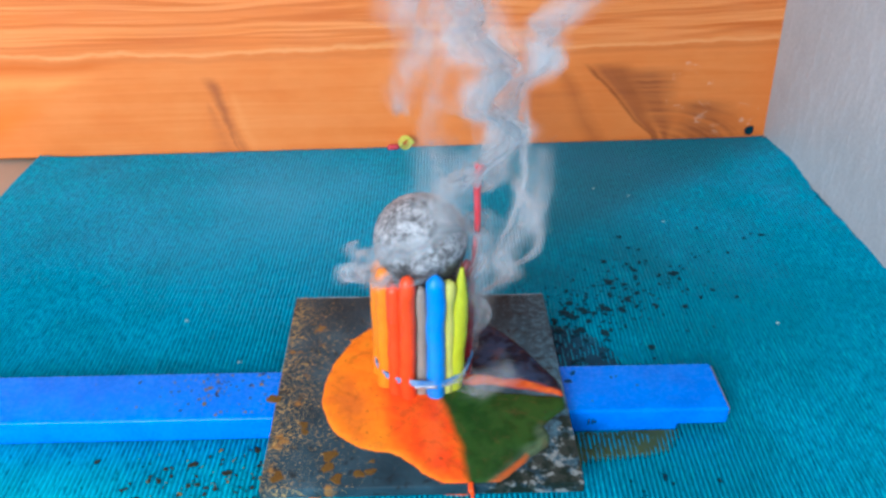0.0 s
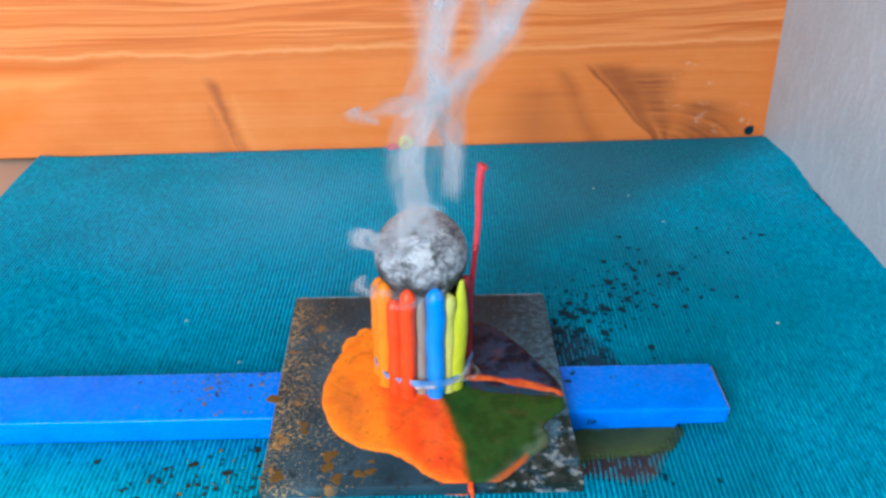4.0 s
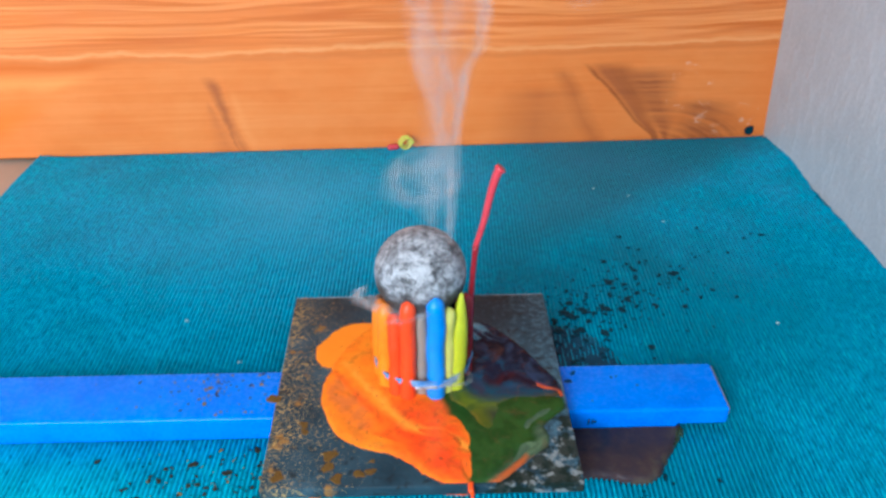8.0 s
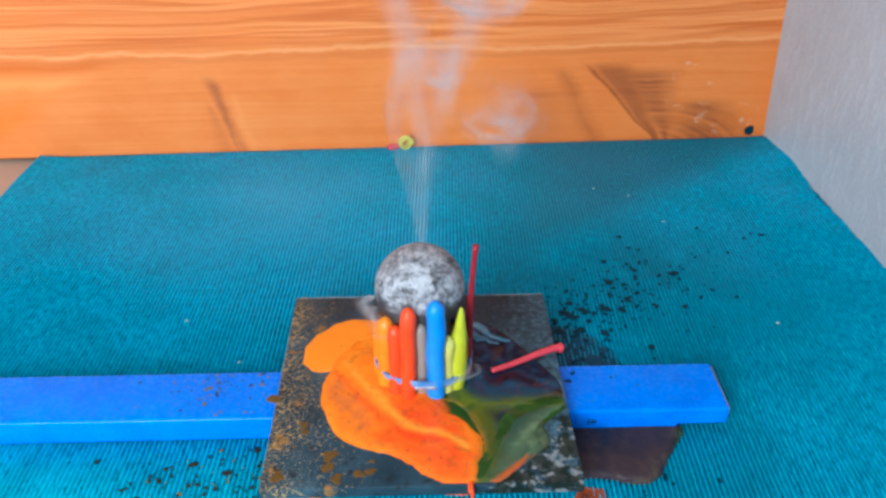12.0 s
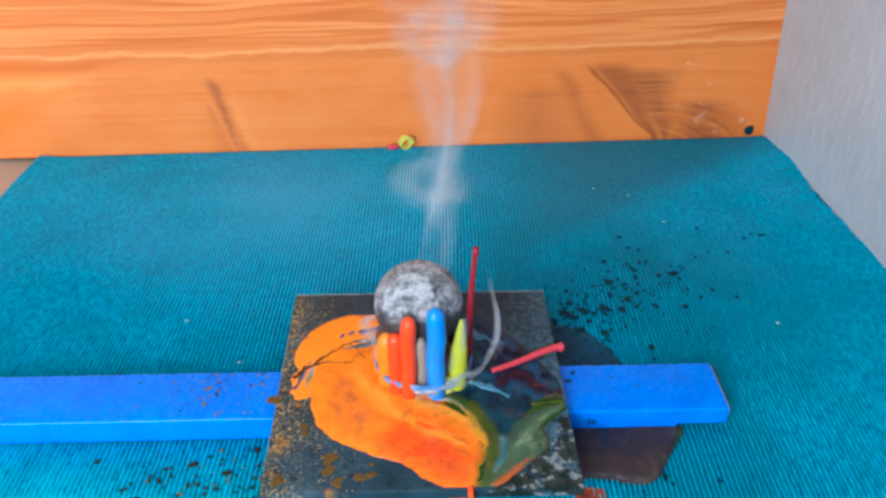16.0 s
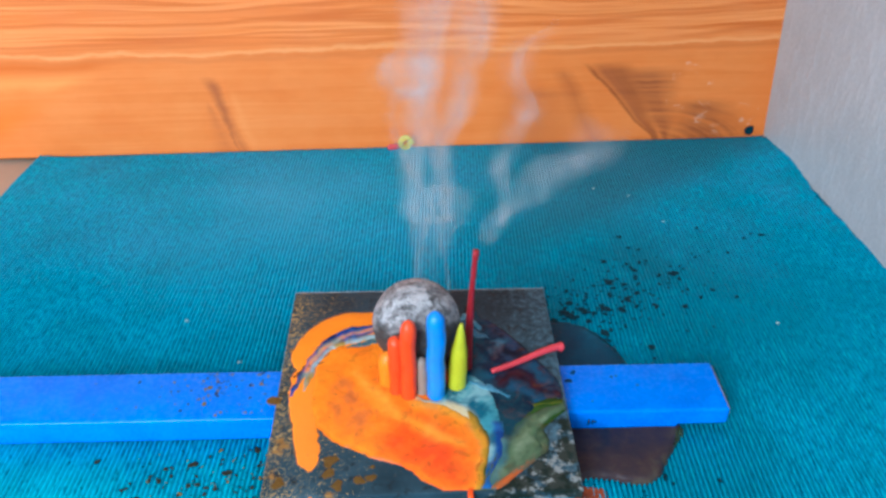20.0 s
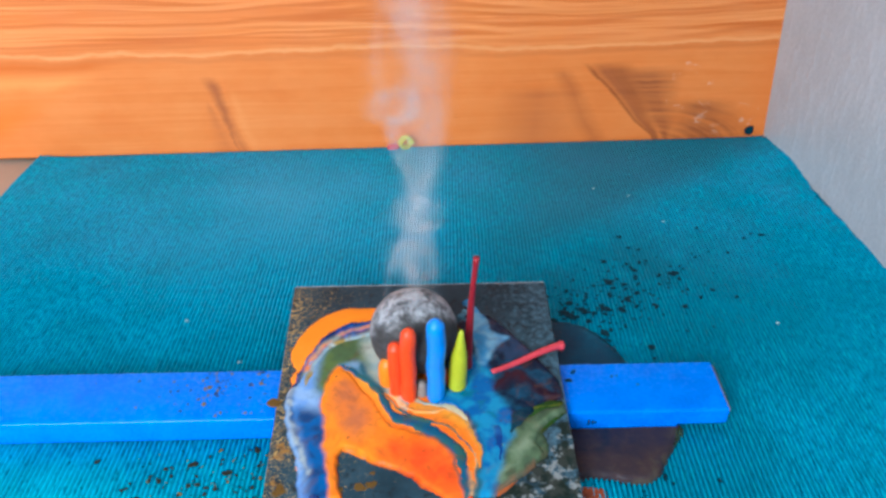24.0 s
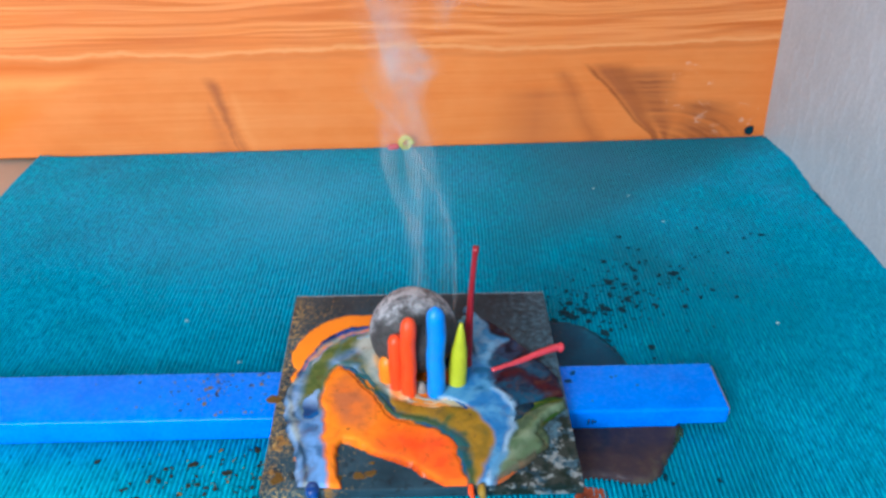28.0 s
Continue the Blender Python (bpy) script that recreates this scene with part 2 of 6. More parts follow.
    c = streak(c, -0.120, -0.30, 0.0, 0.006, 0.004, 0.040, 0.40, (0.84, 0.33, 0.10), 0.9)
    c = streak(c, 0.159, -0.97, 0.0, 0.0016, 0.0032, 0.053, 0.85, (0.15, 0.045, 0.015), 1.0)
    c = streak(c, 0.161, -0.66, 0.0, 0.0030, 0.0170, 0.054, 0.72, (0.22, 0.070, 0.024), 0.8)
    c = streak(c, 0.195, -0.15, 0.0, 0.040, 0.024, 0.027, 0.95, (0.24, 0.080, 0.028), 0.8, True)
    c = streak(c, 0.168, -0.40, 0.0, 0.003, 0.030, 0.050, 1.0, (0.24, 0.080, 0.030), 0.8, True)
    c = streak(c, 0.161, -0.84, 0.0, 0.001, 0.0110, 0.0535, 0.72, (0.26, 0.085, 0.034), 1.0)
    c = streak(c, 0.116, -0.51, 0.0, 0.011, 0.009, 0.051, 0.70, (0.42, 0.125, 0.034), 1.0)
    c = streak(c, 0.075, 0.0, 0.0, 0.034, 0.030, 0.038, 0.62, (0.44, 0.13, 0.038), 1.0)
    scratch = lines(300, 3, 60, 0.03, 0.25)
    place = calc("MULTIPLY", calc("GREATER_THAN", X, 0.165), calc("LESS_THAN", Z, 0.055))
    spots = calc("GREATER_THAN", noise_tex(t, coords(t, (1, 1, 1.6)), 45, 2), 0.54)
    c = mixed(t, calc("MULTIPLY", calc("MULTIPLY", place, spots), ramp(t, [(0.57, (0, 0, 0)), (0.67, (0.45, 0.45, 0.45))], scratch)), c, (0.75, 0.55, 0.42))
    end = calc("MINIMUM", calc("MAXIMUM", calc("DIVIDE", calc("SUBTRACT", calc("MULTIPLY_ADD", Z, 1.6, -0.300), X), 0.02), 0.0), 1.0)

    def level(z, half, most):
        """A soft line along the board at height z."""
        gap = calc("ABSOLUTE", calc("SUBTRACT", calc("MULTIPLY_ADD", cloud, 0.008, Z), z + 0.004))
        return calc("MULTIPLY", calc("MULTIPLY", end, calc("MAXIMUM", calc("SUBTRACT", 1.0, calc("DIVIDE", gap, half)), 0.0)), most)

    c = mixed(t, level(0.0600, 0.0050, 0.75), c, (0.56, 0.125, 0.014))
    c = mixed(t, level(0.0500, 0.0065, 0.65), c, (0.90, 0.37, 0.10))
    c = mixed(t, level(0.0200, 0.0300, 0.55), c, (0.82, 0.190, 0.010))
    c = mixed(t, 0.20, c, (0.60, 0.115, 0.010))     # the stain
    t.links.new(c, b.inputs["Base Color"])
    b.inputs["Roughness"].default_value = 0.55
    b.inputs["Specular IOR Level"].default_value = 0.15
    bump(t, b, fine, 0.25, 0.0006)
    return m


def plate_steel():
    m, t, b = nodes_of("rusty_scaled_steel")
    v = coords(t)
    big = noise_tex(t, v, 28, 5, 0.6)
    c = ramp(t, [(0.3, (0.012, 0.028, 0.039)), (0.55, (0.028, 0.060, 0.082)), (0.75, (0.080, 0.140, 0.175))], big)
    tc = t.nodes.new("ShaderNodeTexCoord")
    sep = t.nodes.new("ShaderNodeSeparateXYZ")
    t.links.new(tc.outputs["Object"], sep.inputs["Vector"])
    # rust speckles keep to one half of the plate
    side = t.nodes.new("ShaderNodeMapRange")
    side.inputs["From Min"].default_value, side.inputs["From Max"].default_value = -0.062, 0.01
    side.inputs["To Min"].default_value, side.inputs["To Max"].default_value = 0.095, -0.13
    t.links.new(sep.outputs["X"], side.inputs["Value"])
    def biased(fac):
        a = t.nodes.new("ShaderNodeMath")
        a.operation = "ADD"
        t.links.new(fac, a.inputs[0])
        t.links.new(side.outputs["Result"], a.inputs[1])
        return a.outputs[0]
    dots = noise_tex(t, v, 640, 4, 0.62)
    spread = t.nodes.new("ShaderNodeMath")
    spread.operation = "MULTIPLY"
    t.links.new(ramp(t, [(0.60, (0, 0, 0)), (0.66, (0.9, 0.9, 0.9))], biased(dots)), spread.inputs[0])
    t.links.new(ramp(t, [(0.42, (0, 0, 0)), (0.56, (1, 1, 1))], noise_tex(t, v, 75, 4, 0.6)), spread.inputs[1])
    c = mixed(t, spread.outputs[0], c, (0.50, 0.31, 0.10))
    grit = noise_tex(t, coords(t, (1, 1, 1), (4, 2, 0)), 1250, 2, 0.5)
    c = mixed(t, ramp(t, [(0.67, (0, 0, 0)), (0.71, (0.85, 0.85, 0.85))], biased(grit)), c, (0.42, 0.30, 0.12))
    patch = noise_tex(t, v, 95, 3, 0.6)
    c = mixed(t, ramp(t, [(0.66, (0, 0, 0)), (0.72, (0.8, 0.8, 0.8))], biased(patch)), c, (0.30, 0.14, 0.025))
    # pale scale and black burnt patches on the other half
    far = t.nodes.new("ShaderNodeMapRange")
    far.inputs["From Min"].default_value, far.inputs["From Max"].default_value = 0.01, 0.06
    far.inputs["To Min"].default_value, far.inputs["To Max"].default_value = -0.16, 0.06
    t.links.new(sep.outputs["X"], far.inputs["Value"])
    a2 = t.nodes.new("ShaderNodeMath")
    a2.operation = "ADD"
    t.links.new(noise_tex(t, v, 330, 5, 0.7), a2.inputs[0])
    t.links.new(far.outputs["Result"], a2.inputs[1])
    c = mixed(t, ramp(t, [(0.48, (0, 0, 0)), (0.62, (0.42, 0.42, 0.42))], a2.outputs[0]), c, (0.12, 0.235, 0.31))
    c = mixed(t, ramp(t, [(0.36, (0.85, 0.85, 0.85)), (0.43, (0, 0, 0))], noise_tex(t, v, 210, 5, 0.7, 0.6)), c, (0.012, 0.014, 0.016))
    # one corner is scorched, its scale flaking off pale
    corner = t.nodes.new("ShaderNodeMath")
    corner.operation = "SUBTRACT"
    t.links.new(sep.outputs["X"], corner.inputs[0])
    t.links.new(sep.outputs["Y"], corner.inputs[1])
    near = t.nodes.new("ShaderNodeMapRange")
    near.inputs["From Min"].default_value, near.inputs["From Max"].default_value = 0.066, 0.092
    near.inputs["To Min"].default_value, near.inputs["To Max"].default_value = -0.3, 0.03
    t.links.new(corner.outputs[0], near.inputs["Value"])
    for size, shift, tone, cut in ((190, 0.0, (0.25, 0.26, 0.25), 0.50), (130, 5.0, (0.010, 0.015, 0.008), 0.475)):
        a3 = t.nodes.new("ShaderNodeMath")
        a3.operation = "ADD"
        t.links.new(noise_tex(t, coords(t, (1, 1, 1), (shift, 0, 0)), size, 4, 0.65), a3.inputs[0])
        t.links.new(near.outputs["Result"], a3.inputs[1])
        c = mixed(t, ramp(t, [(cut, (0, 0, 0)), (cut + 0.05, (0.9, 0.9, 0.9))], a3.outputs[0]), c, tone)
    t.links.new(c, b.inputs["Base Color"])
    b.inputs["Metallic"].default_value, b.inputs["Roughness"].default_value, b.inputs["Specular IOR Level"].default_value = 0.0, 0.42, 0.10
    bump(t, b, noise_tex(t, v, 420, 5, 0.65), 0.6, 0.0007)
    return m


def ball_steel():
    m, t, b = nodes_of("scaled_hot_steel")
    v = coords(t)
    n1, n2, n3 = noise_tex(t, v, 130, 7, 0.66, 0.5), noise_tex(t, v, 520, 4, 0.65), noise_tex(t, coords(t, (1, 1, 1), (3, 1, 2)), 300, 5, 0.7, 0.5)
    c = ramp(t, [(0.36, (0.020, 0.022, 0.026)), (0.42, (0.10, 0.105, 0.115)), (0.48, (0.20, 0.207, 0.225)), (0.53, (0.30, 0.31, 0.33)), (0.60, (0.46, 0.47, 0.50))], n1)
    c = mixed(t, 0.28, c, ramp(t, [(0.40, (0.02, 0.02, 0.025)), (0.60, (0.60, 0.60, 0.62))], n2))
    n4 = noise_tex(t, coords(t, (1, 1, 1), (7, 2, 5)), 170, 6, 0.7, 0.6)
    c = mixed(t, ramp(t, [(0.53, (0, 0, 0)), (0.60, (0.6, 0.6, 0.6))], n4), c, (0.50, 0.51, 0.53))
    c = mixed(t, ramp(t, [(0.55, (0, 0, 0)), (0.60, (0.6, 0.6, 0.6))], n3), c, (0.022, 0.023, 0.026))
    # soot from the burning wax covers the lower half
    tc, sep = t.nodes.new("ShaderNodeTexCoord"), t.nodes.new("ShaderNodeSeparateXYZ")
    t.links.new(tc.outputs["Object"], sep.inputs["Vector"])
    lift = t.nodes.new("ShaderNodeMath")
    lift.operation = "MULTIPLY_ADD"
    lift.inputs[1].default_value = 0.016
    t.links.new(n1, lift.inputs[0])
    t.links.new(sep.outputs["Z"], lift.inputs[2])
    mr = t.nodes.new("ShaderNodeMapRange")
    mr.inputs["From Min"].default_value, mr.inputs["From Max"].default_value = 0.0118, 0.0068
    mr.inputs["To Min"].default_value, mr.inputs["To Max"].default_value = 0.0, 0.9
    t.links.new(lift.outputs[0], mr.inputs["Value"])
    c = mixed(t, mr.outputs["Result"], c, (0.030, 0.028, 0.026))
    t.links.new(c, b.inputs["Base Color"])
    b.inputs["Metallic"].default_value, b.inputs["Roughness"].default_value = 0.1, 0.6
    bump(t, b, n3, 0.8, 0.0014)
    return m


def plaster():
    m, t, b = nodes_of("rough_grey_plaster")
    n, fine = noise_tex(t, coords(t, (1, 1, 0.42)), 150, 3, 0.5, 0.3), noise_tex(t, coords(t), 420, 3, 0.6)
    big = noise_tex(t, coords(t), 9, 3)
    c = ramp(t, [(0.3, (0.395, 0.455, 0.490)), (0.7, (0.51, 0.575, 0.615))], big)
    c = mixed(t, 0.10, c, ramp(t, [(0.35, (0.24, 0.27, 0.31)), (0.65, (0.66, 0.69, 0.73))], n))
    c = mixed(t, 0.12, c, ramp(t, [(0.35, (0.2, 0.22, 0.26)), (0.65, (0.75, 0.78, 0.8))], fine))
    t.links.new(c, b.inputs["Base Color"])
    b.inputs["Roughness"].default_value = 0.38
    bump(t, b, ramp(t, [(0.50, (0, 0, 0)), (0.72, (1, 1, 1))], n), 0.22, 0.0012)
    return m


def smoke_material():
    m, t, b = nodes_of("thin_smoke")
    t.nodes.remove(b)
    d = t.nodes.new("ShaderNodeBsdfDiffuse")
    tl = t.nodes.new("ShaderNodeBsdfTranslucent")
    for n in (d, tl):
        n.inputs["Color"].default_value = (0.66, 0.71, 0.75, 1)
    both = t.nodes.new("ShaderNodeMixShader")
    t.links.new(d.outputs[0], both.inputs[1])
    t.links.new(tl.outputs[0], both.inputs[2])
    clear = t.nodes.new("ShaderNodeBsdfTransparent")
    at = t.nodes.new("ShaderNodeAttribute")
    at.attribute_name = "veil"
    n = noise_tex(t, coords(t, (1, 1, 0.8)), 55, 3, 0.5, 0.9)
    mr = t.nodes.new("ShaderNodeMapRange")
    mr.inputs["From Min"].default_value, mr.inputs["From Max"].default_value, mr.inputs["To Min"].default_value = 0.34, 0.72, 0.22
    t.links.new(n, mr.inputs["Value"])
    mul = t.nodes.new("ShaderNodeMath")
    mul.operation = "MULTIPLY"
    t.links.new(at.outputs["Fac"], mul.inputs[0])
    t.links.new(mr.outputs["Result"], mul.inputs[1])
    mx = t.nodes.new("ShaderNodeMixShader")
    t.links.new(mul.outputs[0], mx.inputs[0])
    t.links.new(clear.outputs[0], mx.inputs[1])
    t.links.new(both.outputs[0], mx.inputs[2])
    t.links.new(mx.outputs[0], t.nodes["Material Output"].inputs["Surface"])
    return m


RUBBER, BOARD, STEEL, SCALED, PLASTER, SMOKE = mat_rubber(), wood_board_material(), plate_steel(), ball_steel(), plaster(), smoke_material()
BLUE = plain("blue_paint", (0.0006, 0.165, 0.80), (0.002, 0.225, 0.95), 70, 0.26, 0, 0.25, gloss=0.2)
ROOM = plain("white_wall_paint", (0.56, 0.57, 0.58), (0.62, 0.63, 0.64), 6, 0.7)
GLASS, gt, gb = nodes_of("window_glass")
gb.inputs["Transmission Weight"].default_value, gb.inputs["Roughness"].default_value = 1.0, 0.02
BARE = plain("bare_pale_wood", (0.42, 0.28, 0.17), (0.55, 0.40, 0.26), 60, 0.7)
TABLE = plain("pale_tabletop", (0.42, 0.33, 0.24), (0.52, 0.42, 0.32), 8, 0.5)
GROUND = plain("grey_paving", (0.16, 0.155, 0.15), (0.24, 0.235, 0.23), 2, 0.85)
FLAKE_DARK = plain("burnt_black_flake", (0.0008, 0.020, 0.034), (0.002, 0.042, 0.064), 300, 0.75, gloss=0.15)
FLAKE_GOLD = plain("ochre_rust_flake", (0.10, 0.065, 0.014), (0.33, 0.235, 0.055), 260, 0.8, gloss=0.1)
FLAKE_BROWN = plain("rusty_brown_flake", (0.006, 0.014, 0.014), (0.045, 0.036, 0.016), 160, 0.8, gloss=0.1)
DUST = plain("pale_lint", (0.45, 0.6, 0.62), (0.6, 0.72, 0.72), 300, 0.8)
FILM = plain("pale_blue_film", (0.03, 0.22, 0.60), (0.24, 0.46, 0.72), 420, 0.3)
FILM.node_tree.nodes["Principled BSDF"].inputs["Alpha"].default_value = 0.7
WIRE = plain("tie_wire", (0.50, 0.52, 0.54), (0.72, 0.74, 0.76), 300, 0.3, 0.8)
RUST = plain("orange_brown_rust", (0.035, 0.025, 0.012), (0.24, 0.12, 0.022), 330, 0.8, gloss=0.1)
INK = plain("black_ink", (0.01, 0.012, 0.02), (0.02, 0.02, 0.03), 200, 0.6)


def crayon_wax(name, c):
    return plain(name, tuple(x * 0.82 for x in c), tuple(min(1, x * 1.08) for x in c), 180, 0.34, 0, 0.3, 0.0005)


RED, SKY, LIME = crayon_wax("red_wax", (0.90, 0.075, 0.012)), crayon_wax("blue_wax", (0.02, 0.27, 0.85)), crayon_wax("lime_wax", (0.50, 0.55, 0.02))
ORANGE, WINE, GREY = crayon_wax("orange_wax", (0.93, 0.25, 0.010)), crayon_wax("wine_red_wax", (0.30, 0.012, 0.022)), crayon_wax("grey_wax", (0.31, 0.26, 0.22))
ROSE = crayon_wax("rose_red_wax", (0.62, 0.05, 0.07))
VIOLET, NAVY, LEAF, BROWN = crayon_wax("violet_wax", (0.10, 0.03, 0.20)), crayon_wax("navy_wax", (0.012, 0.03, 0.14)), crayon_wax("green_wax", (0.03, 0.14, 0.03)), crayon_wax("brown_wax", (0.12, 0.05, 0.02))
PALE_LIME = crayon_wax("pale_lime_wax", (0.62, 0.62, 0.14))
YELLOW = crayon_wax("yellow_rubber", (0.72, 0.70, 0.10))


# ---- building helpers ----
def part(name, bm, material, parent=None, label="", smooth=True):
    """Links a bmesh as one mesh object under a thing or part."""
    me = bpy.data.meshes.new(name)
    bm.normal_update()
    bm.to_mesh(me)
    bm.free()
    me.materials.append(material)
    if smooth:
        for p in me.polygons:
            p.use_smooth = True
    ob = new(name, me)
    ob.parent = parent
    if label:
        ob["label"] = label
    return ob


def slab(size, centre=(0, 0, 0), bevel=0.0, segments=2):
    bm = bmesh.new()
    bmesh.ops.create_cube(bm, size=1)
    bmesh.ops.scale(bm, vec=size, verts=bm.verts)
    bmesh.ops.translate(bm, vec=centre, verts=bm.verts)
    if bevel:
        bmesh.ops.bevel(bm, geom=bm.edges[:], offset=bevel, segments=segments, profile=0.6, affect="EDGES")
    return bm


def spline(pts, closed, sub):
    """Catmull-Rom points through pts (tuples of any length)."""
    n, out = len(pts), []
    P = [Vector(p) for p in pts]
    for i in range(n if closed else n - 1):
        a, b, c, d = ((P[(i + k) % n] if closed else P[min(max(i + k, 0), n - 1)]) for k in (-1, 0, 1, 2))
        for s in range(sub):
            u = s / sub
            out.append(0.5 * (2 * b + (c - a) * u + (2 * a - 5 * b + 4 * c - d) * u * u + (3 * b - a - 3 * c + d) * u ** 3))
    if not closed:
        out.append(P[-1])
    return out


def tube(path, radii, sides=10, caps=(True, True)):
    """A round bar along a path of Vectors, with a radius at each."""
    bm, rings = bmesh.new(), []
    for i, p in enumerate(path):
        d = (path[min(i + 1, len(path) - 1)] - path[max(i - 1, 0)]).normalized()
        side = d.cross(Vector((0.31, 0.95, 0.12))).normalized()
        up = d.cross(side)
        rings.append([bm.verts.new(p + (side * math.cos(a) + up * math.sin(a)) * radii[i]) for a in (2 * math.pi * k / sides for k in range(sides))])
    for r, q in zip(rings, rings[1:]):
        for k in range(sides):
            bm.faces.new((r[k], r[(k + 1) % sides], q[(k + 1) % sides], q[k]))
    if caps[0]:
        bm.faces.new(rings[0][::-1])
    if caps[1]:
        bm.faces.new(rings[-1])
    bmesh.ops.recalc_face_normals(bm, faces=bm.faces)
    return bm


MM = 0.001
PLATE_TOP, PIVOT_Z = 0.017, 0.012


def between(rows, t):
    """A value between rows of (seconds, value)."""
    if t <= rows[0][0]:
        return rows[0][1]
    for (a, u), (b, v) in zip(rows, rows[1:]):
        if t <= b:
            return u + (v - u) * (t - a) / (b - a)
    return rows[-1][1]


TILT = [(0, 0), (12.5, 0), (14.5, 1.7), (19.4, 2.3), (20.5, 4.3), (21.5, 5.9), (23.5, 7.2), (26.0, 7.9), (26.5, 7.3), (27.0, 5.2), (27.5, 2.6), (28.0, 1.0)]
TIMES = [0, 1, 2, 3, 4, 5, 6, 7, 8, 9, 10, 11, 12, 12.5, 13.5, 14.5, 15.5, 16.5, 17.5, 18.5, 19.4, 20, 20.5, 21, 21.5, 22.5, 23.5, 24, 25, 26, 26.5, 27, 27.5, 28]


def tilt_pose(t):
    """How the plate and all that lies on it has tipped over the bar by t."""
    return Matrix.Translation((0, 0, PIVOT_Z)) @ Matrix.Rotation(radians(between(TILT, t)), 4, "X") @ Matrix.Translation((0, 0, -PIVOT_Z))


def on_plate(t, x=0, y=0, z=0, rx=0, ry=0, rz=0):
    return tilt_pose(t) @ pose(x, y, PLATE_TOP + z, rx, ry, rz)


# ---- structure ----
SLOPE = 0.0668   # the board stands slightly askew to the plate
def back_y(x):
    return 0.265 + SLOPE * x


ground = tagged(part("ground", slab((60, 60, 0.1), (0, 0, -0.86)), GROUND), "grey ground outside", "ground", kind="structure")
tagged(part("floor", slab((2.24, 1.32, 0.05), (-0.73, -0.225, -0.775)), GROUND), "grey floor under the table", "floor", kind="structure")
# ceiling and three white walls are unseen, added to shape the light
tagged(part("ceiling", slab((2.24, 1.32, 0.05), (-0.73, -0.225, 1.475)), ROOM, smooth=False), "unseen white ceiling added to close the room", "ceiling", kind="structure")
tagged(part("wall_left", slab((0.06, 1.32, 2.20), (-1.82, -0.225, 0.35)), ROOM, smooth=False), "unseen white side wall added to close the room", "wall", kind="structure")
tagged(part("wall_rear", slab((2.041, 0.06, 2.20), (-0.7695, 0.405, 0.35)), ROOM, smooth=False), "unseen white wall added behind the board", "wall", kind="structure")
bm = slab((2.103, 0.06, 0.92), (-0.7385, -0.855, -0.29))
for size, at in (((2.103, 0.06, 0.58), (-0.7385, -0.855, 1.16)), ((1.07, 0.06, 0.70), (-1.255, -0.855, 0.52)), ((0.433, 0.06, 0.70), (0.0965, -0.855, 0.52))):
    other = slab(size, at)
    me = bpy.data.meshes.new("piece")
    other.to_mesh(me)
    other.free()
    bm.from_mesh(me)
tagged(part("wall_front", bm, ROOM, smooth=False), "unseen white wall with a window opening, added for the light", "wall", kind="structure")
# this window is unseen, added for the area lamp
window = tagged(new("unseen_window"), "unseen white window added to hold the area lamp", "window", kind="structure")
for size, at in (((0.60, 0.05, 0.025), (-0.42, -0.855, 0.1825)), ((0.60, 0.05, 0.025), (-0.42, -0.855, 0.8575)), ((0.025, 0.05, 0.65), (-0.7075, -0.855, 0.52)), ((0.025, 0.05, 0.65), (-0.1325, -0.855, 0.52))):
    part("window_frame", slab(size, at, 0.003), ROOM, window)
pane = part("pane", slab((0.548, 0.004, 0.648), (-0.42, -0.855, 0.52)), GLASS, window)
pane.visible_shadow = False
table = new("table")
tagged(table, "pale wooden work table under the teal mat", "table")
part("tabletop", slab((0.845, 0.86, 0.03), (-0.1875, -0.10, -0.0195), 0.002), TABLE, table)
for lx in (-0.56, 0.20):
    for ly in (-0.48, 0.27):
        part("leg", slab((0.04, 0.04, 0.7155), (lx, ly, -0.3923), 0.002), TABLE, table)

bm = slab((0.9, 0.022, 0.42), (-0.18, 0.011, 0.2082), 0.001)
board = tagged(part("wall_back", bm, BOARD, smooth=False), "orange-stained wooden board with knots, behind the mat", "wall", kind="structure")
board.matrix_world = pose(0, back_y(0), 0, -5, 0, math.degrees(math.atan(SLOPE)))

bm = slab((0.06, 1.31, 2.20), (0.03, -0.495, 0.35), 0.001)
wall_side = tagged(part("wall_side", bm, PLASTER, smooth=False), "rough grey plastered wall beside the table", "wall", kind="structure")
wall_side.matrix_world = pose(0.2385, 0.28, 0, 0, 0, math.degrees(math.atan(SLOPE)))   # square to the board


def wall_x(y):
    return 0.2385 - SLOPE * (y - 0.28)


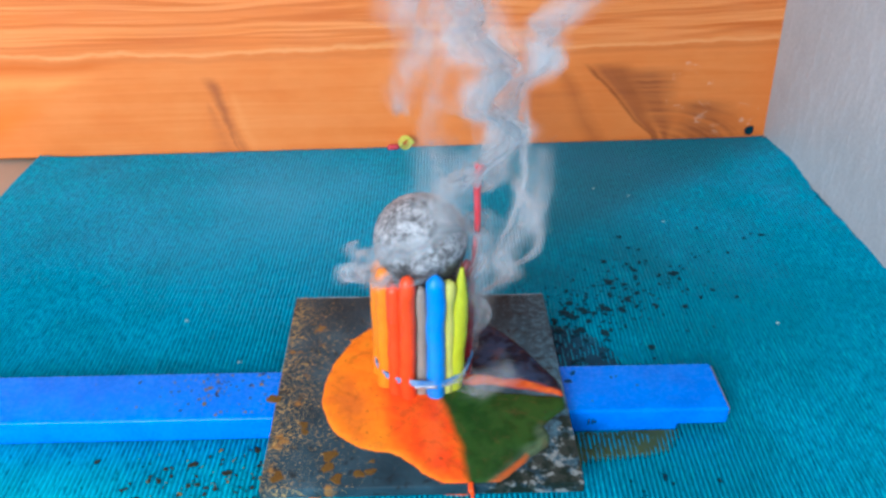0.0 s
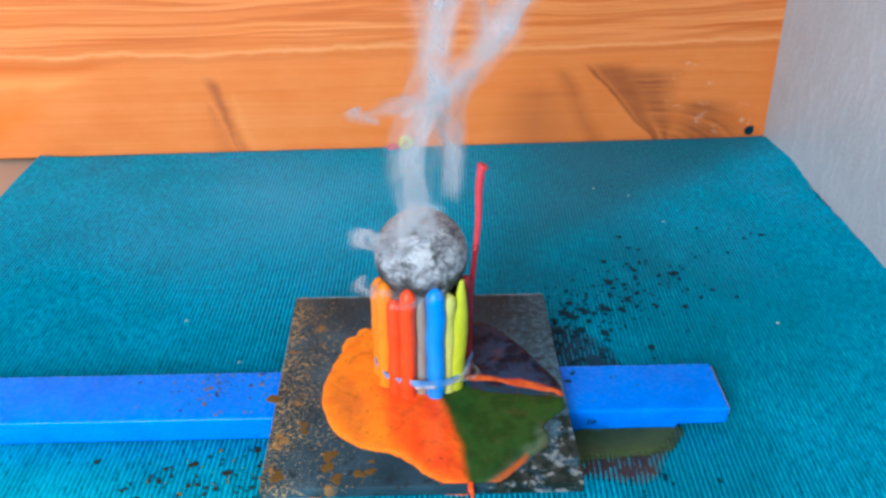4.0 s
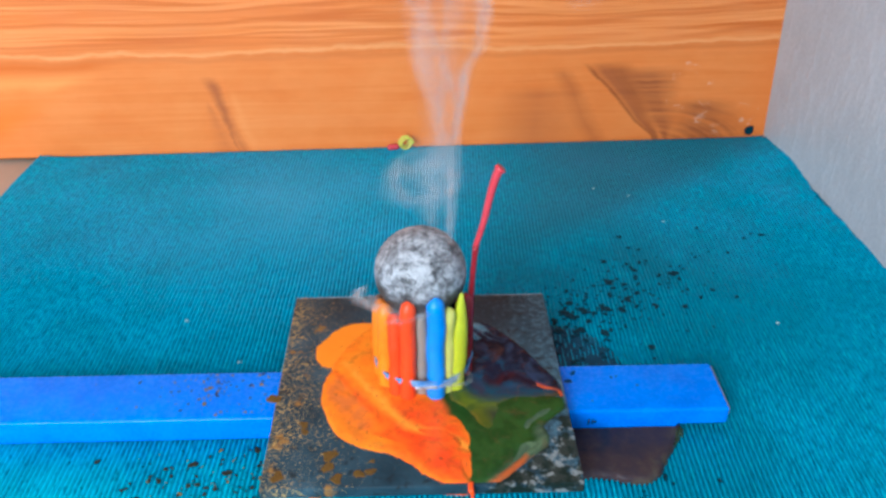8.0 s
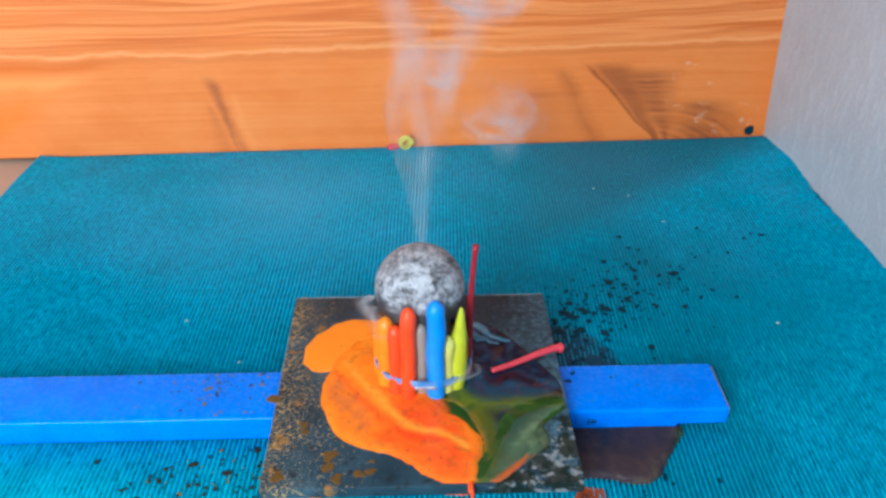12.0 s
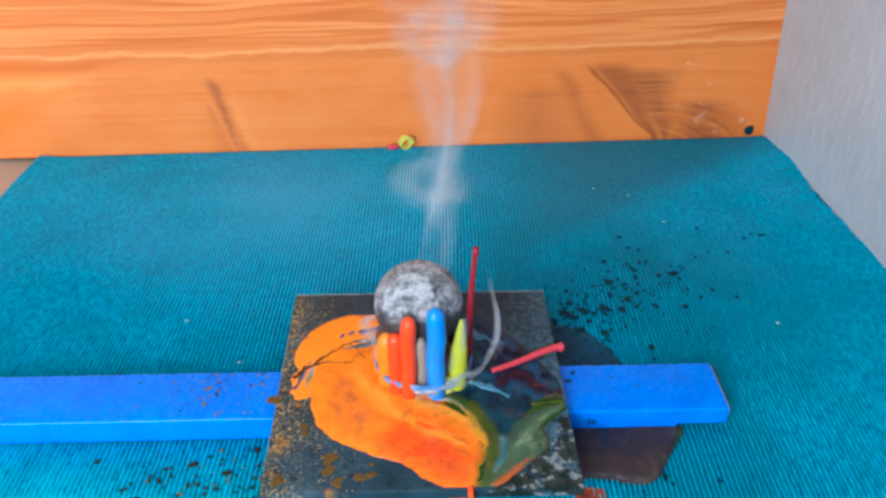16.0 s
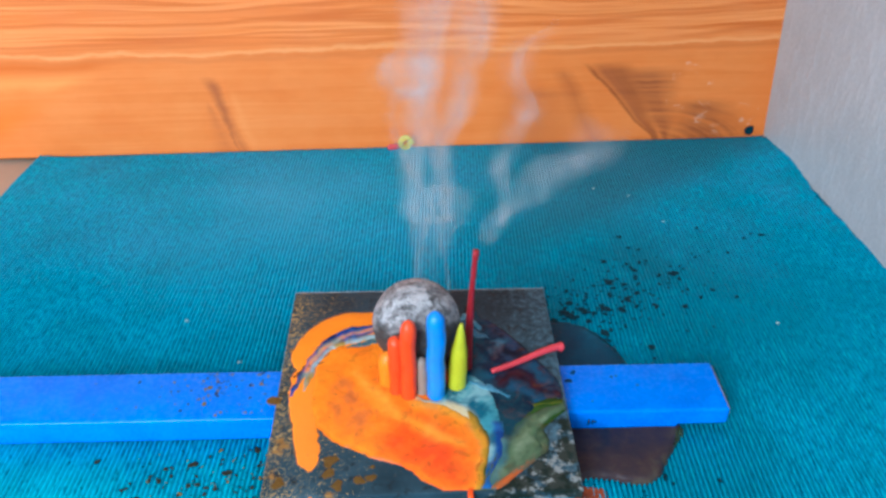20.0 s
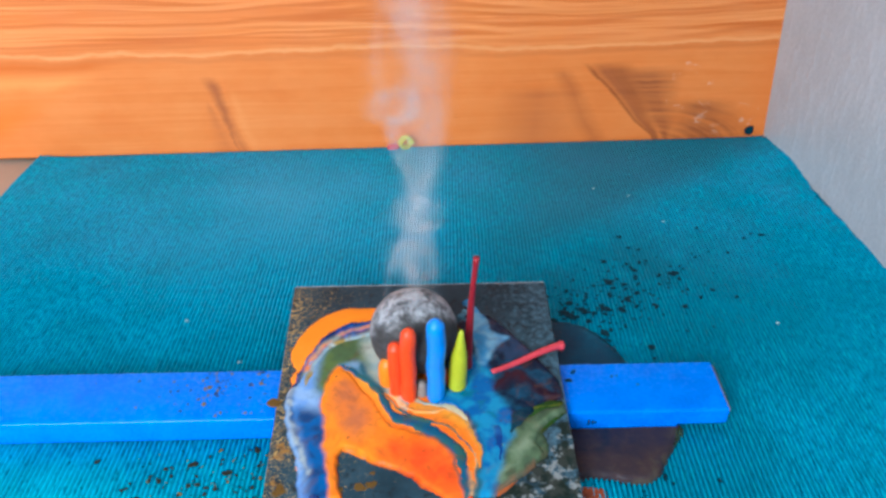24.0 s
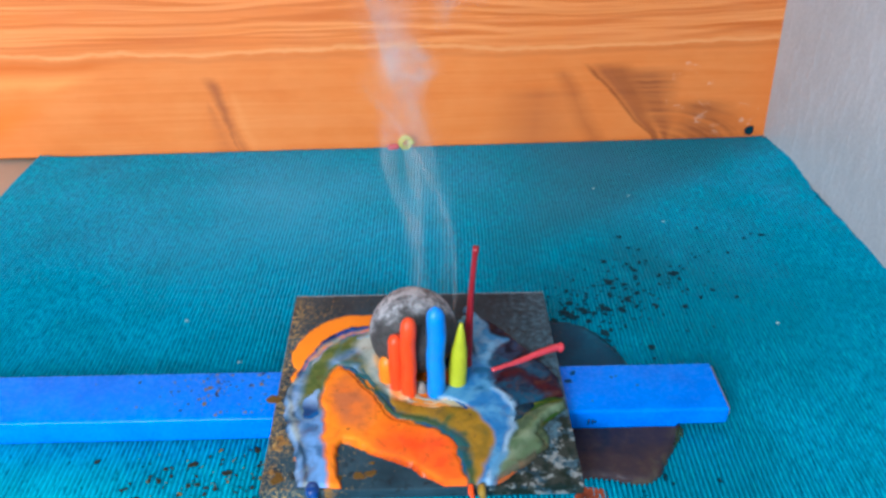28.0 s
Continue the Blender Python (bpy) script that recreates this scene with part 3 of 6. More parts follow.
def ribbed_mat():
    """A ribbed rubber mat: ridges run away from the viewer; its edge curls up against the wall."""
    pitch, x0, x1 = 0.00205, -0.2630, 0.2530
    xs, zs = [], []
    x = x0
    while x < x1:
        for dx, z in ((0, -0.0018), (0.00042, -0.0018), (0.00058, -0.0004), (0.00090, 0.0), (0.00140, -0.0001), (0.00164, -0.0016)):
            xs.append(x + dx)
            zs.append(z)
        x += pitch
    steps = 190
    verts, faces, n = [], [], len(xs)
    for j in range(steps + 1):
        f = j / steps
        for xx, z in zip(xs, zs):
            yy = -0.42 + 0.66 * f + SLOPE * xx * f + 0.022 * f
            if xx > 0.236 and f > 0.93:
                yy -= (xx - 0.236) * 1.2 * (f - 0.93) * 14
            z = z * (1 - 0.78 * min(1, max(0, (yy - 0.02) / 0.17)))
            z += 0.00028 * noise.noise((xx * 420, yy * 260, 3)) * (z > -0.0006)
            ripple = 0.0006 * noise.noise((xx * 9, yy * 9, 0))
            edge = wall_x(yy) + 0.0012 - 0.0052 * math.exp(-((yy - 0.183) / 0.020) ** 2)
            xx = min(xx, edge + 0.02 * (xx - edge))
            lift = 0.0030 * max(0, (xx - edge + 0.030) / 0.030) ** 2 * (0.25 + math.exp(-((yy - 0.236) / 0.022) ** 2))
            lift += 0.002 * max(0, (-0.235 - xx) / 0.03) ** 2
            wave = 0.0025 * math.sin(yy * 24) * max(0, (-0.2 - xx) / 0.06)
            verts.append((xx + wave + 0.0003 * noise.noise((xx * 40, yy * 60, 8)), yy, z + ripple * 0.3 + lift))
    for j in range(steps):
        for i in range(n - 1):
            a = j * n + i
            faces.append((a, a + 1, a + n + 1, a + n))
    me = bpy.data.meshes.new("mat")
    me.from_pydata(verts, [], faces)
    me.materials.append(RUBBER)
    for p in me.polygons:
        p.use_smooth = True
    ob = new("mat", me)
    thick = ob.modifiers.new("thickness", "SOLIDIFY")
    thick.thickness, thick.offset = 0.003, -1
    return tagged(ob, "ribbed teal rubber mat lying on the table", "mat")


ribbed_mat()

# ---- the blue bar under the plate ----
bar = new("blue_bar")
tagged(bar, "blue painted wooden bar lying on the mat under the plate", "wooden bar")
BAR_AT = pose(0, -0.0172, 0, 0, 0, 1.75)      # at its front lower edge
outline = [(-0.30, 0), (0.108, 0), (0.108, 0.0032), (0.1288, 0.0032), (0.1288, 0.012), (-0.30, 0.012)]
bm = bmesh.new()
low, top = ([bm.verts.new((x, y, z)) for x, z in outline] for y in (0, 0.0294))
bm.faces.new(low)
bm.faces.new(top[::-1])
for k in range(6):
    bm.faces.new((low[k], top[k], top[(k + 1) % 6], low[(k + 1) % 6]))
bmesh.ops.recalc_face_normals(bm, faces=bm.faces)
bmesh.ops.bevel(bm, geom=bm.edges[:], offset=0.0015, segments=4, profile=0.55, affect="EDGES")
part("body", bm, BLUE, bar)
part("end_grain", slab((0.0007, 0.0262, 0.0064), (0.12890, 0.0147, 0.0076)), BARE, bar, "bare pale wood end")
for k, dx in enumerate((0.0, 0.0016, 0.0028)):
    part("ink_mark", slab((0.0007, 0.0004, 0.0030 - 0.0008 * k), (0.0700 + dx, -0.00005, 0.0062)), INK, bar)

# ---- the steel plate ----
bm = slab((0.1195, 0.1195, 0.005), (0, 0, -0.0025), 0.0006, 2)
plate = tagged(part("steel_plate", bm, STEEL), "square rusty dark steel plate lying across the blue bar", "steel plate")
# highlight along the plate's back edge, made as a thin pale strip
EDGE = plain("plate_edge_highlight", (0.06, 0.09, 0.11), (0.42, 0.46, 0.48), 260, 0.4, 0.1)
for size, at in (((0.1190, 0.0007, 0.0007), (0, 0.0594, -0.0003)),):
    part("edge_glint", slab(size, at, 0.0002), EDGE, plate, "pale strip for the light caught by the back edge")

# ---- the ball ----
bm = bmesh.new()
bmesh.ops.create_icosphere(bm, subdivisions=5, radius=0.01835)
for v in bm.verts:
    v.co *= 1 + 0.010 * noise.noise(v.co * 160) + 0.004 * noise.noise(v.co * 600)
ball = tagged(part("metal_ball", bm, SCALED), "hot grey steel ball with flaking scale sinking into crayons", "metal ball")


# ---- crayons ----
def crayon(material, label, length, radius=0.0040, dent=0.0006, point=0.006, seed=0, lean=(0, 0)):
    """A standing crayon with a melted tapered tip; its foot is at the origin."""
    n, path, radii = 40, [], []
    for k in range(n + 1):
        z = length * k / n
        f = max(0.0, (z - (length - point)) / point)
        wob = Vector((noise.noise((seed * 7.1, z * 90, 0)), noise.noise((seed * 3.7, z * 90, 5)), 0)) * dent
        path.append(Vector((lean[0] * k / n, lean[1] * k / n, z)) + wob)
        radii.append(radius * (1 - 0.80 * f ** (1.5 if point > 0.015 else 4.0)) * (1 + 0.06 * noise.noise((seed, z * 150, 9)) + 0.05 * noise.noise((seed * 2, z * 520, 4))))
    cut = max(2, int(n * (1 - point / length)))
    ob = tagged(new("crayon"), label, "crayon", group="bundle of crayons")
    part("body", tube(path[:cut + 1], radii[:cut + 1], 14, (True, False)), material, ob)
    part("tip", tube(path[cut:], radii[cut:], 14, (False, True)), material, ob, "melted tapering tip")
    return ob


FRONT = [  # x, y in mm, material, label, radius, point, tops over time in mm, lean in mm
    (-5.2, -11.4, RED, "melting red crayon standing in the bundle", 3.3, 7, [(0, 60), (3, 55), (6, 51), (8, 48.5), (12, 45), (16, 42), (28, 41)], (0.9, 0)),
    (-10.0, -9.4, RED, "short broken red crayon beside the taller red one", 3.0, 4, [(0, 55), (6, 44), (12, 35), (16, 32), (28, 31)], (0.4, 0)),
    (6.4, -10.8, SKY, "bright blue crayon standing in the bundle", 3.8, 8, [(0, 60), (3, 55.5), (6, 51), (12, 48), (16, 46), (28, 46)], (0.2, 0)),
    (13.4, -5.8, LIME, "lime yellow crayon melting at its tip", 3.8, 22, [(0, 60), (3, 56), (8, 48), (12, 41), (16, 36), (28, 34)], (3.2, 0)),
    (18.0, 2.6, WINE, "dark wine-red crayon standing in the bundle", 3.0, 9, [(0, 58), (3, 53), (8, 42), (10, 32), (14, 10), (16, -4), (28, -8)], (0.5, 0)),
    (-14.2, -3.8, ORANGE, "orange crayon melting into the orange pool", 3.8, 8, [(0, 59), (3, 54), (6, 47), (8, 42), (12, 35), (16, 28), (19, 20), (21, 17), (28, 16)], (0.6, 0)),
    (-16.6, 3.8, ORANGE, "orange crayon at the edge of the bundle", 3.8, 8, [(0, 57), (3, 51), (6, 44), (8, 38), (12, 28), (16, 17), (19, 3), (28, -4)], (0.6, 0)),
    (0.6, -9.0, GREY, "grey-brown crayon pressed between red and blue", 2.8, 5, [(0, 54), (3, 49), (8, 42), (12, 36), (16, 30), (19, 24), (21, 17), (24, 9), (28, 6)], (0, 0)),
    (10.6, -7.6, PALE_LIME, "pale yellow-green crayon pressed beside the blue one", 3.2, 6, [(0, 56), (3, 51), (8, 43), (11, 34), (14, 18), (16, 8), (19, -4), (28, -8)], (0.4, 0)),
]
BACK = [(-15.5, 12, BROWN), (-9.5, 19, VIOLET), (-1.0, 22.5, NAVY), (8.0, 20.5, LEAF), (14.5, 14.5, NAVY), (17.5, 9.4, VIOLET),
        (-6.8, 5.0, LEAF), (-4.6, 12.8, NAVY), (4.2, 13.6, GREY), (9.4, 7.0, BROWN), (8.2, -1.6, VIOLET), (-7.6, -2.6, ORANGE), (1.0, 4.4, WINE)]
HIDDEN = {BROWN: "brown", VIOLET: "violet", NAVY: "navy blue", LEAF: "green", GREY: "grey", ORANGE: "orange", WINE: "wine-red"}
CRAYON = 0.064
crayons = []
for i, (x, y, material, label, radius, point, tops, lean) in enumerate(FRONT):
    crayons.append((crayon(material, label, CRAYON, radius * MM, 0.0005, point * MM, i + 1, (lean[0] * MM, lean[1] * MM)), x * MM, y * MM, tops))
inner_tops = [(0, 52), (3, 47), (6, 40), (8, 36), (12, 27), (16, 18), (19, 8), (21, 0), (23.5, -3), (28, -3)]
for i, (x, y, material) in enumerate(BACK):
    far = math.hypot(x, y - 6) / 17
    tops = [(t, z - 4 * (1 - far) - 1) for t, z in inner_tops]
    crayons.append((crayon(material, HIDDEN[material] + " crayon melting under the ball", CRAYON, 0.0040, 0.0004, 0.004, i + 20), x * MM, y * MM, tops))

# the tie round the crayons
tie = new("wire_tie")
tagged(tie, "thin wire tie round the foot of the crayons", "wire tie")
for r0, z0, thick in ((0.0201, 0.0010, 0.0008), (0.0198, -0.0006, 0.0007), (0.0205, 0.0022, 0.0004)):
    arc = [Vector((r0 * math.cos(a), r0 * math.sin(a), z0 + 0.0011 * math.sin(3 * a + 1000 * thick))) for a in (radians(188 + 5 * k) for k in range(35))]
    part("loop", tube(arc, [thick] * len(arc), 8), FILM, tie)
for k in range(3):
    path = [Vector((-0.0030 + 0.0011 * j, -0.0199 - 0.0006 * math.sin(j * 1.6 + k * 2.1), 0.0007 * math.cos(j * 1.6 + k * 2.1) - 0.0003)) for j in range(9)]
    part("twist", tube(path, [0.0004] * 9, 6), WIRE, tie)

# the thin red stick, and the upper end that bends over and drops
bm = tube(spline([(0.0194, 0.0046, -0.001), (0.0200, 0.005, 0.020), (0.0207, 0.005, 0.042), (0.0221, 0.005, 0.0634)], False, 6),
          [0.0023 - 0.0012 * min(1, k / 14) + 0.0002 * (k > 16) for k in range(19)], 8)
stick = tagged(part("thin_stick", bm, WINE), "thin wine-red wax stick standing at the bundle's edge", "wax stick")
bm = tube(spline([(0, 0, 0), (0.0004, 0, 0.012), (0.0, 0, 0.024), (0.0004, 0, 0.0325), (0.0012, 0, 0.0350)], False, 5),
          [0.0011 + 0.0005 * min(1, k / 14) + 0.0006 * (k > 16) for k in range(21)], 8)
stick_top = tagged(part("stick_end", bm, ROSE), "rose-red wax stick end that bends and drops", "wax stick")


# ---- wax pools ----
def pool(name, label, material, pts, seed, height, power=3.0, base=0.0, rough=1.0):
    """A pool of wax with a domed top; points in mm. It swells as it rises out of what it lies on."""
    outline = spline([(x * MM, y * MM, 0) for x, y in pts], True, 12)
    centre = Vector((seed[0] * MM, seed[1] * MM, 0))
    levels = [1.0, 0.992, 0.975, 0.95, 0.92, 0.89, 0.86, 0.82, 0.78, 0.74, 0.70, 0.65, 0.60, 0.54, 0.48, 0.42, 0.35, 0.28, 0.2, 0.12, 0.05]
    bm, rings = bmesh.new(), []
    rim = bm.verts.layers.float.new("rim")
    for s in levels:
        row = []
        for p in outline:
            q = centre + (p - centre) * s
            q.xy += Vector((noise.noise((q.x * 240, q.y * 240, 2)), noise.noise((q.x * 240, q.y * 240, 7)))) * 0.0010 * rough
            q.xy += Vector((noise.noise((q.x * 640, q.y * 640, 2)), noise.noise((q.x * 640, q.y * 640, 7)))) * 0.0006 * rough
            q.z = base + height * (1 - s ** power) + 0.00012 * noise.noise((q.x * 170, q.y * 170, 4))
            row.append(bm.verts.new(q))
            row[-1][rim] = s
        rings.append(row)
    foot = [bm.verts.new((v.co.x, v.co.y, -0.0016)) for v in rings[0]]
    for v in foot:
        v[rim] = 1.3
    rings.insert(0, foot)
    n = len(outline)
    for r, q in zip(rings, rings[1:]):
        for k in range(n):
            bm.faces.new((r[k], r[(k + 1) % n], q[(k + 1) % n], q[k]))
    bm.faces.new(rings[-1])
    bm.faces.new(foot[::-1])
    bmesh.ops.recalc_face_normals(bm, faces=bm.faces)
    ob = tagged(part(name, bm, material), label, "wax pool")
    return ob, lambda g: -(base + height) - 0.002 if g <= 0 else -height * (1 - g ** power) - base * (1 - g)


def stream(name, label, material, pts, widths, height, base=0.0):
    """A tongue of wax along a path in mm; it runs onward as it rises."""
    path = spline([(x * MM, y * MM, 0) for x, y in pts], False, 14)
    n = len(path) - 1
    bm, rows = bmesh.new(), []
    rim = bm.verts.layers.float.new("rim")
    across = [-1, -0.97, -0.85, -0.6, -0.3, 0, 0.3, 0.6, 0.85, 0.97, 1]
    for i, p in enumerate(path):
        d = (path[min(i + 1, n)] - path[max(i - 1, 0)]).normalized()
        side = Vector((d.y, -d.x, 0))
        u = i / n
        f = u * (len(widths) - 1)
        k = min(int(f), len(widths) - 2)
        w = (widths[k] + (widths[k + 1] - widths[k]) * (f - k)) * MM / 2
        w *= 1 + 0.30 * noise.noise((p.x * 110, p.y * 110, 3))
        if u < 0.12:
            w *= math.sqrt(max(0.02, 1 - ((0.12 - u) / 0.12) ** 2))
        if u > 0.94:
            w *= math.sqrt(max(0.02, 1 - ((u - 0.94) / 0.06) ** 2))
        row = []
        for v in across:
            q = p + side * v * w
            q.xy += Vector((noise.noise((q.x * 300, q.y * 300, 2)), noise.noise((q.x * 300, q.y * 300, 7)))) * 0.0014
            q.xy += Vector((noise.noise((q.x * 800, q.y * 800, 2)), noise.noise((q.x * 800, q.y * 800, 7)))) * 0.0007
            q.z = base + height * (1 - u) + 0.00035 * (math.sqrt(max(0, 1 - v * v)) - 0.25)
            row.append(bm.verts.new(q))
            row[-1][rim] = abs(v)
        rows.append(row)
    m = len(across)
    for r, q in zip(rows, rows[1:]):
        for k in range(m - 1):
            bm.faces.new((r[k], r[k + 1], q[k + 1], q[k]))
    edge = [r[0] for r in rows] + rows[-1][1:] + [r[-1] for r in rows[-2::-1]] + rows[0][-2:0:-1]
    low = [bm.verts.new((v.co.x, v.co.y, -0.0016)) for v in edge]
    for v in low:
        v[rim] = 1.3
    for k in range(len(edge)):
        j = (k + 1) % len(edge)
        bm.faces.new((edge[k], edge[j], low[j], low[k]))
    bmesh.ops.recalc_face_normals(bm, faces=bm.faces)
    ob = tagged(part(name, bm, material), label, "wax pool")
    return ob, lambda g: -(base + height + 0.0032) if g <= 0 else -height * (1 - g) - base * (1 - g) * 0.5


def two_tone(name, c1, c2, x0, x1):
    """Wax that passes from one colour to another across its width."""
    m = wax(name, [(0.3, c1), (0.7, c1)])
    t, b = m.node_tree, m.node_tree.nodes["Principled BSDF"]
    tc, sep = t.nodes.new("ShaderNodeTexCoord"), t.nodes.new("ShaderNodeSeparateXYZ")
    t.links.new(tc.outputs["Object"], sep.inputs["Vector"])
    mr = t.nodes.new("ShaderNodeMapRange")
    mr.inputs["From Min"].default_value, mr.inputs["From Max"].default_value = x0, x1
    s = t.nodes.new("ShaderNodeMath")
    s.operation = "MULTIPLY_ADD"
    s.inputs[1].default_value = 0.03
    t.links.new(noise_tex(t, coords(t), 55, 3, 0.5, 1.5), s.inputs[0])
    y = t.nodes.new("ShaderNodeMath")
    y.operation = "MULTIPLY_ADD"
    y.inputs[1].default_value = -0.35
    t.links.new(sep.outputs["Y"], y.inputs[0])
    t.links.new(sep.outputs["X"], y.inputs[2])
    t.links.new(y.outputs[0], s.inputs[2])
    t.links.new(s.outputs[0], mr.inputs["Value"])
    old = b.inputs["Base Color"].links[0].from_socket
    t.links.new(mixed(t, mr.outputs["Result"], old, c2), b.inputs["Base Color"])
    return m


W_ORANGE = two_tone("orange_red_wax", (0.93, 0.245, 0.012), (0.90, 0.085, 0.008), 0.0, 0.032)
W_LOBE = wax("orange_lobe_wax", [(0.25, (0.94, 0.27, 0.013)), (0.75, (0.95, 0.24, 0.010))], 25, bands=0.1)
W_RIM = wax("red_rim_wax", [(0.3, (0.10, 0.02, 0.01)), (0.7, (0.38, 0.07, 0.02))], 90, thin=1.0)
W_DEEP = wax("deep_blue_wax", [(0.28, (0.006, 0.03, 0.15)), (0.46, (0.008, 0.07, 0.36)), (0.58, (0.03, 0.16, 0.50)), (0.66, (0.30, 0.42, 0.52)), (0.74, (0.05, 0.05, 0.05))], 120, 1.5, thin=1.0)
W_OLIVE = wax("olive_ochre_wax", [(0.26, (0.34, 0.19, 0.02)), (0.42, (0.22, 0.16, 0.02)), (0.54, (0.09, 0.11, 0.02)), (0.66, (0.025, 0.075, 0.05)), (0.78, (0.04, 0.13, 0.16))], 85, 2.0, thin=1.0)
W_MUD = wax("dark_brown_wax", [(0.26, (0.010, 0.020, 0.040)), (0.45, (0.030, 0.024, 0.034)), (0.6, (0.052, 0.034, 0.036)), (0.75, (0.075, 0.066, 0.046))], 50, 1.2)
W_SPILL = wax("dark_petrol_wax", [(0.3, (0.001, 0.040, 0.080)), (0.6, (0.002, 0.065, 0.120)), (0.75, (0.006, 0.11, 0.19))], 60, 1.0, thin=0.4)
W_MOSS = wax("olive_moss_wax", [(0.3, (0.030, 0.050, 0.020)), (0.7, (0.060, 0.085, 0.032))], 60, 1.0, thin=0.4)
W_MARBLED = wax("marbled_wax", [(0.3, (0.5, 0.5, 0.5)), (0.7, (0.5, 0.5, 0.5))], 60)
mt, mb = W_MARBLED.node_tree, W_MARBLED.node_tree.nodes["Principled BSDF"]
tint = mt.nodes.new("ShaderNodeAttribute")
tint.attribute_name = "tint"
grain = noise_tex(mt, coords(mt), 330, 4, 0.6, 1.0)
tone = mixed(mt, ramp(mt, [(0.32, (0.14, 0.14, 0.14)), (0.45, (0, 0, 0))], grain), tint.outputs["Color"], (0.02, 0.018, 0.015))
tone = mixed(mt, ramp(mt, [(0.67, (0, 0, 0)), (0.72, (0.75, 0.75, 0.75))], noise_tex(mt, coords(mt), 480, 3, 0.6)), tone, (0.05, 0.035, 0.025))
mist = noise_tex(mt, coords(mt), 95, 6, 0.68, 1.2)
tone = mixed(mt, ramp(mt, [(0.36, (0.30, 0.30, 0.30)), (0.47, (0, 0, 0))], mist), tone, (0.12, 0.045, 0.02))
mt.links.new(tone, mb.inputs["Base Color"])
mb.inputs["Roughness"].default_value = 0.2
mb.inputs["Coat Weight"].default_value, mb.inputs["Coat Roughness"].default_value, mb.inputs["Specular IOR Level"].default_value = 0.07, 0.08, 0.06
for m in (W_SPILL, W_MUD, W_MOSS):
    b = m.node_tree.nodes["Principled BSDF"]
    b.inputs["Coat Weight"].default_value, b.inputs["Specular IOR Level"].default_value, b.inputs["Roughness"].default_value = 0.02, 0.09, 0.4

POOLS = []   # object, height law, rows of (seconds, spread), True when it lies on the plate


def add_pool(made, rows, plate=True):
    POOLS.append((made[0], made[1], rows, plate))


add_pool(pool("wax_pool", "orange wax lobe spreading over the plate", W_LOBE,
              [(-13, 38), (-29, 43), (-42, 40), (-53, 28), (-57, 14), (-53, 4), (-45, 1), (-36, 4), (-13, 4)], (-14, 22), 0.0016, 5, 0.0, 0.4),
         [(0, 0.3), (3, 0.42), (6, 0.67), (8, 0.76), (11, 0.87), (15, 0.94), (17, 1), (28, 1)])
add_pool(stream("wax_stream", "orange wax tongue bulging down from the lobe", W_LOBE,
                [(-38, 24), (-43, 12), (-47, 0), (-48, -10), (-46, -18)], [10, 15, 14, 12, 11], 0.0013, 0.0002),
         [(0, 0), (11.5, 0), (13, 0.15), (15, 0.30), (16, 0.5), (17, 0.8), (18, 1), (28, 1)])
add_pool(stream("wax_stream", "orange wax running to the plate's edge", W_LOBE,
                [(-47, 4), (-48, -12), (-46, -26), (-43, -40), (-40, -52), (-38, -61)], [13, 12, 10, 10, 7, 5], 0.0018),
         [(0, 0), (16.5, 0), (17.5, 0.04), (19, 0.18), (20, 0.60), (21, 1), (28, 1)])


def value_noise(x, y, seed):
    """Smooth noise from -1 to 1 over arrays of places."""
    xi, yi = np.floor(x).astype(np.int64), np.floor(y).astype(np.int64)
    fx, fy = x - xi, y - yi
    fx, fy = fx * fx * (3 - 2 * fx), fy * fy * (3 - 2 * fy)

    def corner(i, j):
        h = (i * 374761393 + j * 668265263 + seed * 1442695041) & 0x7FFFFFFF
        h = ((h ^ (h >> 13)) * 1274126177) & 0x7FFFFFFF
        return ((h ^ (h >> 16)) & 0xFFFF) / 32767.5 - 1

    return (corner(xi, yi) * (1 - fx) + corner(xi + 1, yi) * fx) * (1 - fy) + (corner(xi, yi + 1) * (1 - fx) + corner(xi + 1, yi + 1) * fx) * fy


def octaves(x, y, size, seed, n=4):
    """Noise of several sizes, the largest given in mm."""
    total, amp, norm = 0, 1.0, 0.0
    for k in range(n):
        total = total + amp * value_noise(x / size * 2 ** k, y / size * 2 ** k, seed + 17 * k)
        norm += amp
        amp *= 0.55
    return total / norm


def smooth(v):
    v = np.clip(v, 0, 1)
    return v * v * (3 - 2 * v)


def hue_name(c):
    """An everyday name for a colour of wax."""
    r, g, b = c
    h, light, sat = colorsys.rgb_to_hls(*(math.sqrt(v) for v in c))
    if light < 0.20:
        return "dark_wax"
    if sat < 0.28:
        return "pale_wax"
    if h < 0.055 or h > 0.9:
        return "red_wax"
    if h < 0.12:
        return "orange_wax"
    if h < 0.19:
        return "ochre_wax"
    if h < 0.42:
        return "green_wax"
    return "teal_wax" if h < 0.56 else "blue_wax"


